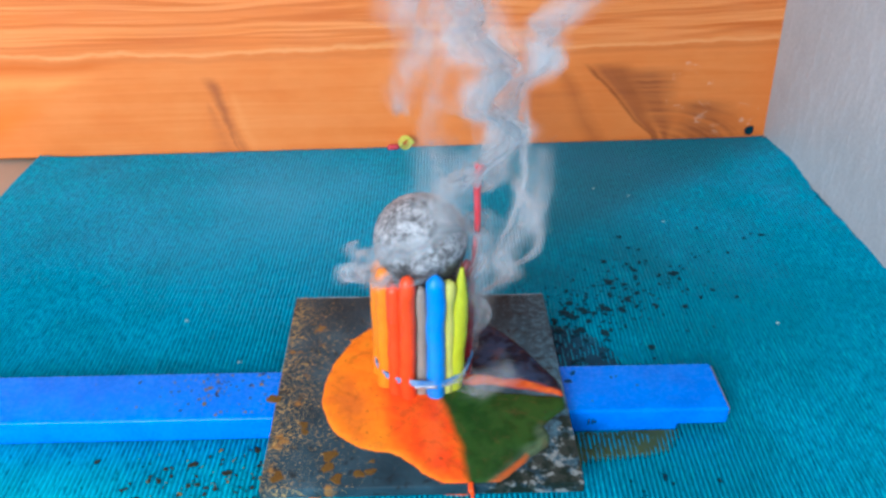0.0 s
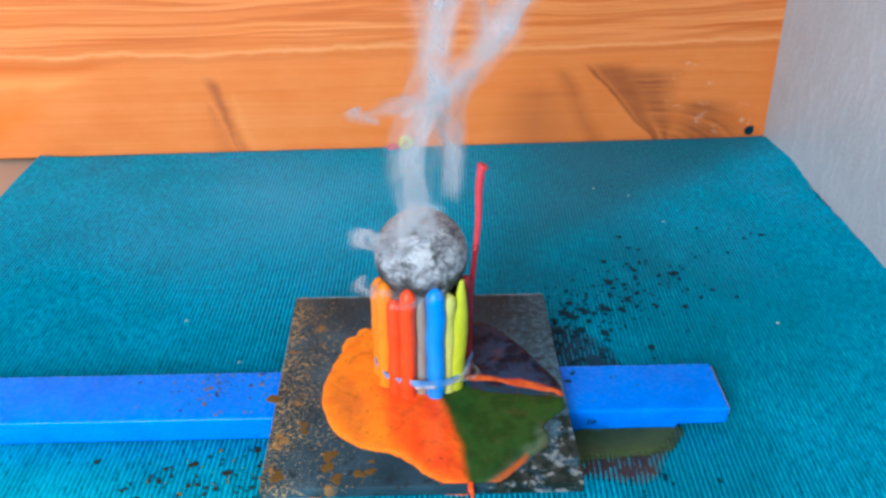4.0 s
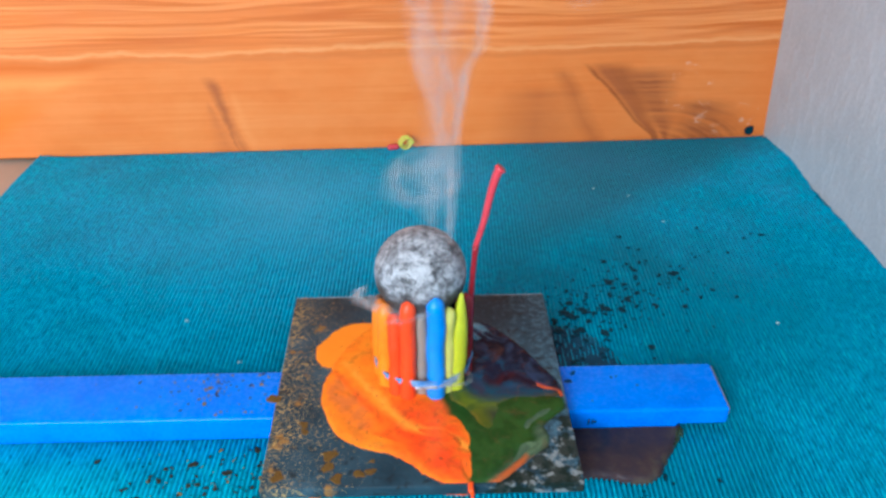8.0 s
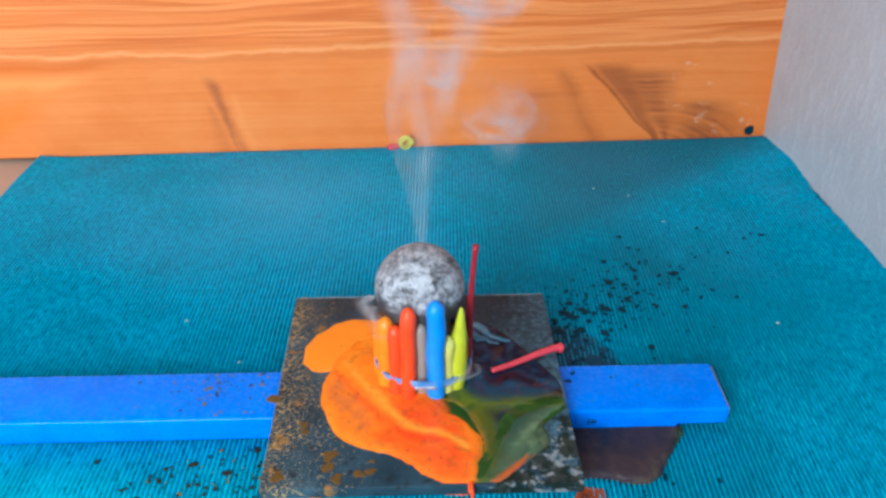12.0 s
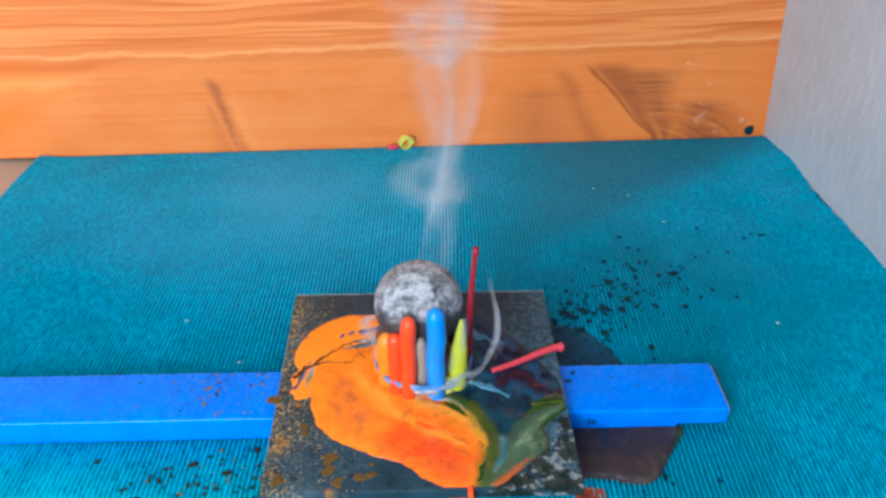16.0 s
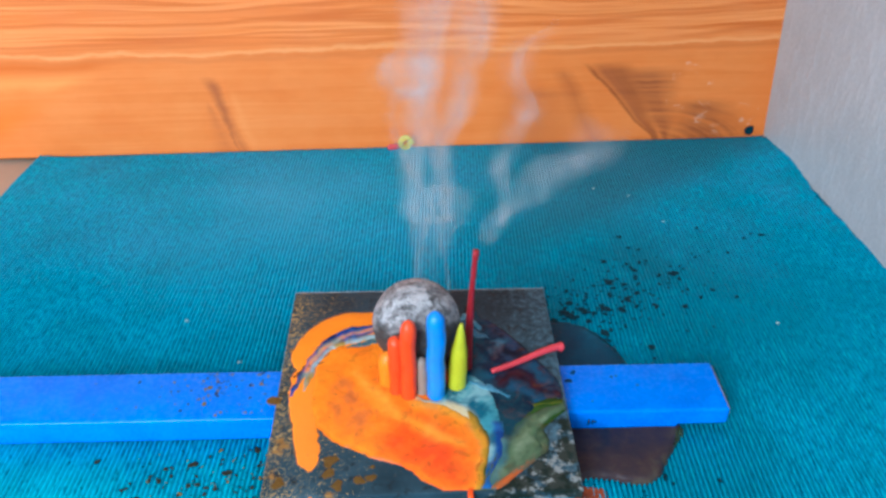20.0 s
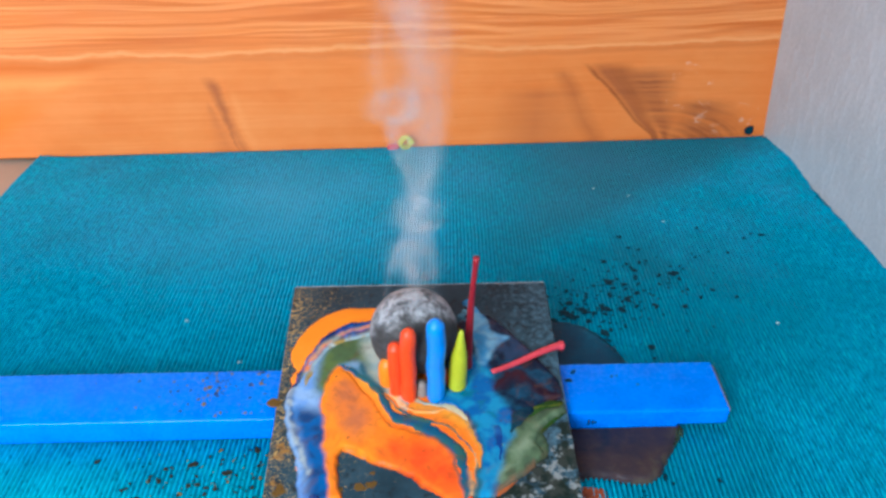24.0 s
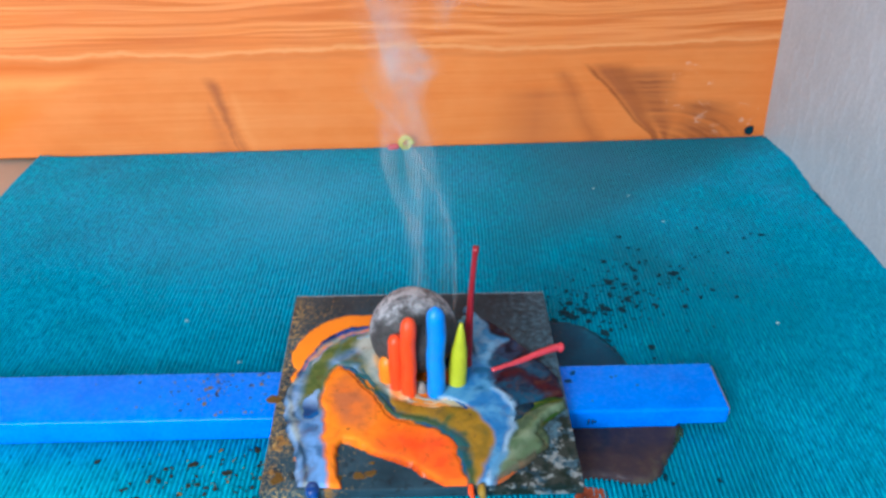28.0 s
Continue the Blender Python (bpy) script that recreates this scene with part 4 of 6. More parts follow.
class WaxSheet:
    """Molten wax spread over the plate: streams and areas of colour that run into one another."""
    STEP = 0.65

    def __init__(self, seed, swirl=1.0):
        xs, ys = np.arange(-61, 62.5, self.STEP), np.arange(-59.8, 47, self.STEP)
        self.X, self.Y = np.meshgrid(xs, ys)
        self.shape = self.X.shape
        x, y = self.X, self.Y
        self.seed = seed
        self.wx = x + swirl * (1.3 * octaves(x, y, 13, 3, 2) + 0.8 * octaves(x, y, 4.5, 5, 2) + 0.35 * octaves(x, y, 1.7, 7, 2))
        self.wy = y + swirl * (1.3 * octaves(x, y, 13, 11, 2) + 0.8 * octaves(x, y, 4.5, 13, 2) + 0.35 * octaves(x, y, 1.7, 19, 2))
        self.marble = octaves(self.wx + 3 * octaves(x, y, 8, 31, 3), self.wy + 3 * octaves(x, y, 8, 37, 3), 5.0, seed, 5)
        self.marble2 = octaves(self.wx + 4 * octaves(x, y, 9, 41, 3), self.wy + 4 * octaves(x, y, 9, 43, 3), 9.0, seed + 5, 4)
        self.colour = np.zeros((*self.shape, 3))
        self.inside = np.full(self.shape, -9.0)      # mm within the rim of the wax
        self.owner, self.kinds = np.zeros(self.shape, int), []
        self.late = np.ones(self.shape)              # 0 where the wax comes first, 1 where it comes last

    def near(self, pts, closed):
        """Distance in mm to a curve, and how far along it."""
        line = np.array([tuple(p)[:2] for p in spline([(px, py, 0) for px, py in pts], closed, 6)])
        if closed:
            line = np.vstack([line, line[:1]])
        best, along = np.full(self.shape, 1e9), np.zeros(self.shape)
        odd = np.zeros(self.shape, bool)
        n = len(line) - 1
        for k in range(n):
            (ax, ay), (bx, by) = line[k], line[k + 1]
            dx, dy = bx - ax, by - ay
            u = np.clip(((self.wx - ax) * dx + (self.wy - ay) * dy) / (dx * dx + dy * dy + 1e-9), 0, 1)
            d = (self.wx - ax - u * dx) ** 2 + (self.wy - ay - u * dy) ** 2
            m = d < best
            best = np.where(m, d, best)
            along = np.where(m, (k + u) / n, along)
            if closed:
                cross = ((ay > self.wy) != (by > self.wy)) & (self.wx < dx * (self.wy - ay) / (dy if abs(dy) > 1e-9 else 1e-9) + ax)
                odd ^= cross
        return np.sqrt(best), along, odd

    def lay(self, depth, late, c1, c2, soft, third):
        cover = smooth(depth / soft * 0.5 + 0.5)[..., None]
        mix = smooth(self.marble * 1.5 + 0.5)[..., None]
        c = np.array(c1) * (1 - mix) + np.array(c2) * mix
        if third:
            k = smooth(self.marble2 * 2.6 - 0.55)[..., None]
            c = c * (1 - k) + np.array(third) * k
        self.colour = self.colour * (1 - cover) + c * cover
        self.late = self.late * (1 - cover[..., 0]) + late * cover[..., 0]
        self.inside = np.maximum(self.inside, depth)
        kind = hue_name([(a + b) / 2 for a, b in zip(c1, c2)])
        if kind not in self.kinds:
            self.kinds.append(kind)
        self.owner = np.where(cover[..., 0] > 0.5, self.kinds.index(kind), self.owner)

    def area(self, pts, c1, c2, soft=1.0, third=None, only_tint=False):
        d, _, odd = self.near(pts, True)
        depth = np.where(odd, d, -d)
        late = np.clip(np.hypot(self.X, self.Y - 6) / 75, 0, 1)
        if only_tint:
            depth = np.minimum(depth, self.inside + soft)
        self.lay(depth, late, c1, c2, soft, third)

    def band(self, pts, widths, c1, c2, soft=0.8, third=None, come=((0, 1), (0.1, 1.0))):
        d, along, _ = self.near(pts, False)
        w = np.interp(along, np.linspace(0, 1, len(widths)), widths) / 2
        w = w * (1 + 0.35 * octaves(self.X, self.Y, 7, self.seed + 9, 2))
        self.lay(w - d, np.interp(along, come[0], come[1]), c1, c2, soft, third)

    def build(self, label, thick, slope, base):
        """The sheet as a mesh; it slopes from where the wax came first to where it came last."""
        turn = radians(1.7)
        px, py = self.X * math.cos(turn) + self.Y * math.sin(turn), self.Y * math.cos(turn) - self.X * math.sin(turn)
        self.inside = np.minimum(self.inside, np.minimum(58.8 - np.abs(px), 58.8 - np.abs(py)))
        keep = self.inside > -0.9
        full = thick * (1 - np.exp(-np.maximum(self.inside, 0) / 1.1)) * (1 + 0.12 * octaves(self.X, self.Y, 9, 77, 2))
        z = full + base + slope * (1 - self.late) * smooth(self.inside / 1.5)
        z = z + 0.10 * octaves(self.X, self.Y, 3.0, 91, 3) * smooth(self.inside / 2)
        ny, nx = self.shape
        cells = keep[:-1, :-1] & keep[1:, :-1] & keep[:-1, 1:] & keep[1:, 1:]
        used = np.zeros(self.shape, bool)
        used[:-1, :-1] |= cells
        used[1:, :-1] |= cells
        used[:-1, 1:] |= cells
        used[1:, 1:] |= cells
        number = np.cumsum(used.ravel()).reshape(self.shape) - 1
        up = np.clip((self.inside + 0.9) / 1.3, 0, 1)
        z = np.where(self.inside < 0.4, -1.0 + (z + 1.0) * up, z)
        verts = np.stack([self.X[used], self.Y[used], z[used]], 1) * MM
        j, i = np.nonzero(cells)
        faces = np.stack([number[j, i], number[j, i + 1], number[j + 1, i + 1], number[j + 1, i]], 1)
        thing = tagged(new("wax_layer"), label, "wax pool")
        of_face = self.owner[j, i]
        rgba = np.ones((len(verts), 4), np.float32)
        rgba[:, :3] = self.colour[used]
        grid = np.full((ny, nx), -1)
        grid[j, i] = of_face
        patch = np.where(grid >= 0, np.arange(ny * nx).reshape(ny, nx), -1)
        while True:      # flood each patch of one colour with one number
            old = patch.copy()
            for axis in (0, 1):
                for step in (1, -1):
                    a = np.roll(patch, step, axis)
                    same = (np.roll(grid, step, axis) == grid) & (grid >= 0)
                    patch = np.where(same, np.maximum(patch, a), patch)
            if (old == patch).all():
                break
        ids, counts = np.unique(patch[j, i], return_counts=True)
        largest = ids[np.argmax(counts)]
        part_of = patch[j, i]
        for small_id in ids[counts < 90]:
            part_of[part_of == small_id] = largest
        for number_of in np.unique(part_of):
            mine = faces[part_of == number_of]
            kind = self.kinds[int(grid.ravel()[number_of])]
            own, index = np.unique(mine, return_inverse=True)
            me = bpy.data.meshes.new(kind)
            me.from_pydata(verts[own].tolist(), [], index.reshape(-1, 4).tolist())
            tint = me.attributes.new("tint", "FLOAT_COLOR", "POINT")
            tint.data.foreach_set("color", rgba[own].ravel())
            me.materials.append(W_MARBLED)
            for p in me.polygons:
                p.use_smooth = True
            flow = new(kind, me)
            flow.parent = thing
            flow["label"] = kind.replace("_", " ") + " running into the others"
        return thing


NAVY_1, NAVY_2 = (0.005, 0.009, 0.020), (0.021, 0.042, 0.088)
TEAL_1, TEAL_2, WINE_3 = (0.006, 0.012, 0.030), (0.010, 0.060, 0.115), (0.040, 0.007, 0.012)
PALE_1, PALE_2 = (0.050, 0.085, 0.048), (0.095, 0.145, 0.075)
GREEN_1, GREEN_2 = (0.017, 0.056, 0.010), (0.028, 0.076, 0.014)
OR_1, OR_2 = (0.94, 0.250, 0.012), (0.92, 0.205, 0.010)
RED_1, RED_2 = (0.92, 0.115, 0.010), (0.90, 0.075, 0.009)


def wax_at_first():
    w = WaxSheet(101, 0.55)
    w.area([(-18, 35), (-28, 30), (-38, 9), (-41, -10), (-37, -27), (-26, -39), (-18, -42), (-9, -44), (4, -55), (15, -61), (20, -63), (19, -44), (15, -22), (13, 2), (-2, 17)], OR_1, OR_2, 0.8)
    w.area([(-35, 2), (-39, -12), (-32, -27), (-22, -35), (-21, -19), (-28, -5)], (0.80, 0.20, 0.014), (0.66, 0.16, 0.02), 5.0, only_tint=True)
    w.area([(-15, -5), (4, -9), (14, -20), (18, -41), (20, -62), (13, -59), (1, -50), (-8, -39), (-14, -22)], RED_1, RED_2, 5.0, only_tint=True)
    w.area([(8, -2), (32, -9), (62, -13), (59, -19), (49, -31), (49, -39), (42, -42), (34, -52), (23, -62), (19, -62), (17, -44), (12, -24)], GREEN_1, GREEN_2, 2.0)
    w.band([(48, -32), (48, -39), (41, -44), (33, -53), (25, -60)], [5, 5, 4, 3, 1], PALE_1, PALE_2, 2.0)
    w.band([(41, -45), (33, -54), (23, -62)], [1.5, 2.5, 2], (0.50, 0.10, 0.02), (0.34, 0.10, 0.03), 1.0)
    w.area([(11, 25), (24, 38), (35, 33), (44, 22), (51, 9), (60, -9), (46, -9), (30, -5), (12, -2)], NAVY_1, NAVY_2, 1.0)
    w.band([(13, -2), (30, -3), (46, -6), (60, -11)], [6, 4.5, 4, 3], (0.72, 0.13, 0.025), (0.55, 0.07, 0.015), 1.0)
    return w.build("orange, red, green and navy wax pool on the plate", 1.0, 0.0, 0.0)


def wax_spreading():
    w = WaxSheet(131, 0.8)
    w.area([(11, 25), (24, 38), (35, 33), (44, 22), (51, 9), (60, -9), (46, -9), (30, -5), (12, -2)], NAVY_1, NAVY_2, 0.9)
    w.area([(13, 9), (28, 13), (40, 8), (52, 6), (60, -9), (51, -14), (37, -23), (32, -34), (27, -45), (23, -61), (21, -62), (23, -44), (22, -32), (17, -21), (11, -12)], TEAL_1, TEAL_2, 1.2, third=(0.026, 0.010, 0.018))
    w.band([(29, -9), (38, 0), (51, -9), (60, -10)], [2, 5, 5, 2], (0.045, 0.008, 0.012), (0.014, 0.006, 0.014), 3.0)
    w.area([(61, -15), (52, -26), (47, -33), (49, -41), (43, -44), (35, -51), (27, -58), (22, -62), (26, -48), (32, -35), (41, -25), (52, -17)], PALE_1, PALE_2, 1.2)
    w.band([(56, -19), (48, -28), (41, -36), (34, -45), (27, -55)], [1, 2, 4, 3, 1], (0.10, 0.16, 0.08), (0.17, 0.23, 0.12), 4.5)
    w.band([(45, -43), (36, -50), (28, -58)], [1, 1.6, 1.2], (0.22, 0.13, 0.07), (0.12, 0.12, 0.08), 1.2)
    w.area([(-1, 9), (-14, 20), (-32, 18), (-38, 9), (-42, -9), (-37, -27), (-27, -39), (-17, -42), (-9, -45), (4, -55), (15, -61), (20, -63), (23, -58), (26, -44), (24, -33), (17, -24), (8, -16)], OR_1, OR_2, 1.6)
    w.area([(-35, 0), (-39, -12), (-32, -27), (-22, -35), (-20, -20), (-27, -9)], (0.86, 0.20, 0.014), (0.68, 0.17, 0.03), 3.0, only_tint=True)
    w.area([(-8, -12), (6, -16), (16, -26), (21, -42), (20, -61), (13, -58), (1, -50), (-9, -43), (-17, -33)], RED_1, RED_2, 8.0, only_tint=True)
    w.band([(-33, 9), (-18, -14), (-5, -29), (10, -34), (18, -42)], [2, 3, 2.5, 2.5, 2], (0.97, 0.36, 0.035), (0.96, 0.32, 0.022), 2.0)
    w.band([(-37, 2), (-21, -19), (-7, -36), (8, -41), (16, -52)], [1.5, 2, 2, 2, 1], (0.90, 0.15, 0.010), (0.90, 0.12, 0.010), 1.6)
    w.band([(6, -12), (19, -19), (26, -33), (27, -47), (22, -62)], [3, 4, 4, 4, 3], (0.40, 0.21, 0.012), (0.10, 0.11, 0.012), 3.5)
    w.band([(13, -9), (22, -17), (29, -33), (29, -46), (23, -61)], [3, 4, 3.5, 3, 2], (0.045, 0.075, 0.012), (0.10, 0.14, 0.02), 4.0)
    w.band([(50, -20), (39, -28), (32, -42), (25, -60)], [2, 5, 4, 2], (0.030, 0.075, 0.050), (0.020, 0.060, 0.060), 5.0)
    w.band([(16, 3), (24, -9), (38, -11), (53, -9)], [4, 7, 6, 3], (0.008, 0.055, 0.09), (0.030, 0.030, 0.055), 3.0)
    w.band([(16, -14), (25, -24), (28, -38), (24, -60)], [5, 8, 7, 3], (0.085, 0.095, 0.010), (0.045, 0.075, 0.012), 5.0)
    w.band([(12, -4), (21, -16), (38, -18), (60, -14)], [4, 5, 5, 2.5], (0.13, 0.17, 0.014), (0.06, 0.095, 0.012), 5.0)
    w.band([(17, 38), (24, 35), (30, 28), (39, 24)], [4, 4, 2.4, 1.2], (0.06, 0.24, 0.36), (0.16, 0.36, 0.48), 0.8)
    return w.build("orange, olive and dark teal wax spreading on the plate", 1.0, 0.5, 0.18)


def wax_with_blue():
    w = WaxSheet(163, 1.0)
    w.area([(11, 25), (24, 38), (35, 33), (44, 22), (51, 9), (60, -9), (46, -9), (30, -5), (12, -2)], NAVY_1, NAVY_2, 0.9)
    w.area([(13, 9), (28, 13), (40, 8), (52, 6), (60, -9), (51, -14), (37, -23), (32, -34), (27, -45), (23, -61), (21, -62), (23, -44), (22, -32), (17, -21), (11, -12)], TEAL_1, TEAL_2, 1.2, third=WINE_3)
    w.band([(29, -9), (38, 0), (51, -9), (60, -10)], [2, 5, 5, 2], (0.045, 0.008, 0.012), (0.014, 0.006, 0.014), 3.0)
    w.area([(61, -15), (52, -26), (47, -33), (49, -41), (43, -44), (35, -51), (27, -58), (22, -62), (26, -48), (32, -35), (41, -25), (52, -17)], PALE_1, PALE_2, 1.2)
    w.band([(56, -19), (48, -28), (41, -36), (34, -45), (27, -55)], [1, 2, 4, 3, 1], (0.10, 0.16, 0.08), (0.20, 0.26, 0.16), 2.6)
    w.band([(45, -43), (36, -50), (28, -58)], [1, 1.6, 1.2], (0.22, 0.13, 0.07), (0.12, 0.12, 0.08), 1.2)
    w.area([(-12, 23), (-27, 19), (-39, 20), (-45, 6), (-45, -12), (-42, -27), (-36, -33), (-29, -38), (-17, -43), (-4, -48), (13, -61), (21, -63), (24, -52), (25, -36), (21, -25), (11, -17), (-1, -9), (-7, 6)], OR_1, OR_2, 1.4)
    w.area([(-8, -24), (8, -28), (18, -42), (19, -61), (11, -58), (-1, -50), (-15, -40)], RED_1, RED_2, 8.0, only_tint=True)
    w.area([(-33, -2), (-38, -14), (-32, -27), (-23, -33), (-20, -20), (-27, -9)], (0.86, 0.20, 0.014), (0.66, 0.16, 0.03), 3.0, only_tint=True)
    w.band([(-28, 2), (-12, -20), (4, -31), (16, -38)], [2, 4, 4, 2], (0.97, 0.36, 0.035), (0.96, 0.31, 0.022), 3.0)
    w.band([(-2, -16), (11, -19), (22, -29), (25, -44), (23, -62)], [4, 5, 4, 4, 3], (0.92, 0.34, 0.03), (0.80, 0.30, 0.05), 2.0)
    w.area([(20, 49), (27, 38), (31, 25), (39, 23), (31, 14), (27, 4), (32, -12), (35, -25), (30, -36), (27, -33), (24, -25), (16, -17), (6, -14), (13, -5)], (0.004, 0.022, 0.050), (0.008, 0.060, 0.100), 2.6, third=(0.05, 0.16, 0.24))
    w.band([(-2, -12), (10, -14), (16, -17)], [2, 3, 2], (0.62, 0.50, 0.30), (0.50, 0.50, 0.40), 2.0)
    w.area([(17, -10), (32, -8), (46, -15), (44, -24), (37, -33), (31, -48), (25, -61), (26, -44), (27, -32)], (0.004, 0.018, 0.036), (0.007, 0.045, 0.070), 2.6, third=(0.012, 0.085, 0.11))
    w.band([(33, -36), (30, -48), (25, -60)], [3, 4, 2.5], (0.05, 0.15, 0.18), (0.09, 0.18, 0.18), 1.8)
    w.band([(12, -11), (22, -19), (28, -32), (28, -44), (24, -61)], [3, 6, 6, 5, 2.5], (0.035, 0.065, 0.010), (0.07, 0.085, 0.010), 1.8)
    w.band([(10, -15), (20, -23), (24, -34), (25, -46), (22, -61)], [1.5, 2, 2, 2, 1.5], (0.60, 0.25, 0.012), (0.40, 0.22, 0.012), 1.6)
    return w.build("orange wax with blue and pale cyan streams", 1.0, 1.0, 0.36)


LOBE_FIRST = ((0, 0.55, 0.65, 1), (0, 0.40, 0.97, 1))    # first over the lobe, then all at once down to the edge


def wax_running_off():
    w = WaxSheet(181, 1.25)
    w.band([(-39, 2), (-41, -14), (-39, -32), (-35, -48), (-33, -62)], [0.5, 6, 7, 6, 6], OR_1, OR_2, 1.0, come=((0, 1), (0.97, 1)))
    w.band([(-20, 25), (-30, 23), (-40, 18), (-46, 6), (-49, -9), (-47, -26), (-42, -41), (-40, -58)], [4, 5.5, 5, 5.5, 5, 5, 4, 2], (0.30, 0.42, 0.46), (0.36, 0.24, 0.06), 1.2, (0.42, 0.50, 0.52), LOBE_FIRST)
    w.band([(-20, 31), (-30, 28), (-41, 22), (-48, 9), (-52, -8), (-50, -25), (-44, -41), (-41, -55)], [8, 9, 6, 5, 4.5, 6, 5, 3], (0.006, 0.07, 0.36), (0.006, 0.022, 0.09), 1.4, (0.06, 0.18, 0.40), LOBE_FIRST)
    w.band([(-22, 29), (-33, 25), (-45, 14), (-50, -6), (-47, -26), (-42, -44)], [2, 1.4, 2.2, 1.6, 2.4, 1.5], (0.90, 0.27, 0.02), (0.30, 0.36, 0.30), 1.6, (0.02, 0.03, 0.05), LOBE_FIRST)
    w.band([(-46, -9), (-43, -27), (-37, -44), (-36, -60)], [2, 3, 2.5, 1], (0.33, 0.19, 0.03), (0.16, 0.12, 0.04), 1.0, None, ((0, 1), (0.97, 1)))
    w.band([(-42, -9), (-38, -28), (-32, -44), (-29, -60)], [0.6, 1.2, 1.4, 1.0], (0.05, 0.03, 0.015), (0.14, 0.07, 0.02), 0.6, None, ((0, 1), (0.97, 1)))
    w.band([(-14, 17), (-26, 14), (-40, 18)], [1.2, 2.0, 1.2], (0.50, 0.56, 0.54), (0.40, 0.50, 0.52), 0.8, None, ((0, 1), (0.1, 0.4)))
    return w.build("blue and ochre wax stream running to the edge", 0.5, 3.0, 0.9)


def wax_turning_pale():
    w = WaxSheet(211, 1.0)
    w.area([(8, -14), (16, 2), (27, -3), (33, -16), (36, -27), (31, -42), (27, -55), (24, -60), (25, -46), (24, -34), (19, -24)], (0.012, 0.11, 0.17), (0.06, 0.27, 0.33), 3.5, third=(0.22, 0.42, 0.46))
    w.band([(19, 40), (25, 30), (28, 22), (38, 21)], [4, 5, 4, 2], (0.05, 0.24, 0.36), (0.18, 0.38, 0.48), 1.2)
    w.band([(-4, -13), (8, -16), (17, -20), (23, -29), (26, -43)], [3, 4.5, 4, 3, 1.5], (0.58, 0.48, 0.28), (0.34, 0.46, 0.42), 2.0)
    w.band([(32, -28), (31, -43), (25, -59)], [4, 5.5, 3.5], (0.010, 0.045, 0.20), (0.020, 0.100, 0.30), 1.6)
    return w.build("pale cyan and blue wax flowing from the crayons", 1.0, 1.3, 0.55)


LEAF_OUT = [(-37, 4), (-41, -12), (-38, -32), (-34, -52), (-32, -66), (-28, -66), (-31, -44), (-29, -37), (-17, -43), (-4, -48), (13, -61), (18, -63), (17, -47), (9, -32), (-10, -26), (-19, -14), (-29, 0)]
BLUE_OUT = [(-19, 34), (-37, 24), (-49, 10), (-55, -11), (-53, -27), (-48, -43), (-42, -66), (-30, -66), (-33, -49), (-37, -32), (-40, -14), (-40, -1), (-33, 5), (-15, -12), (-5, -19), (-4, 9)]
SEA_OUT = [(18, 11), (27, 6), (30, -9), (37, -19), (38, -28), (33, -41), (28, -58), (23, -62), (21, -56), (24, -44), (24, -32), (18, -19), (6, -14), (13, -2)]


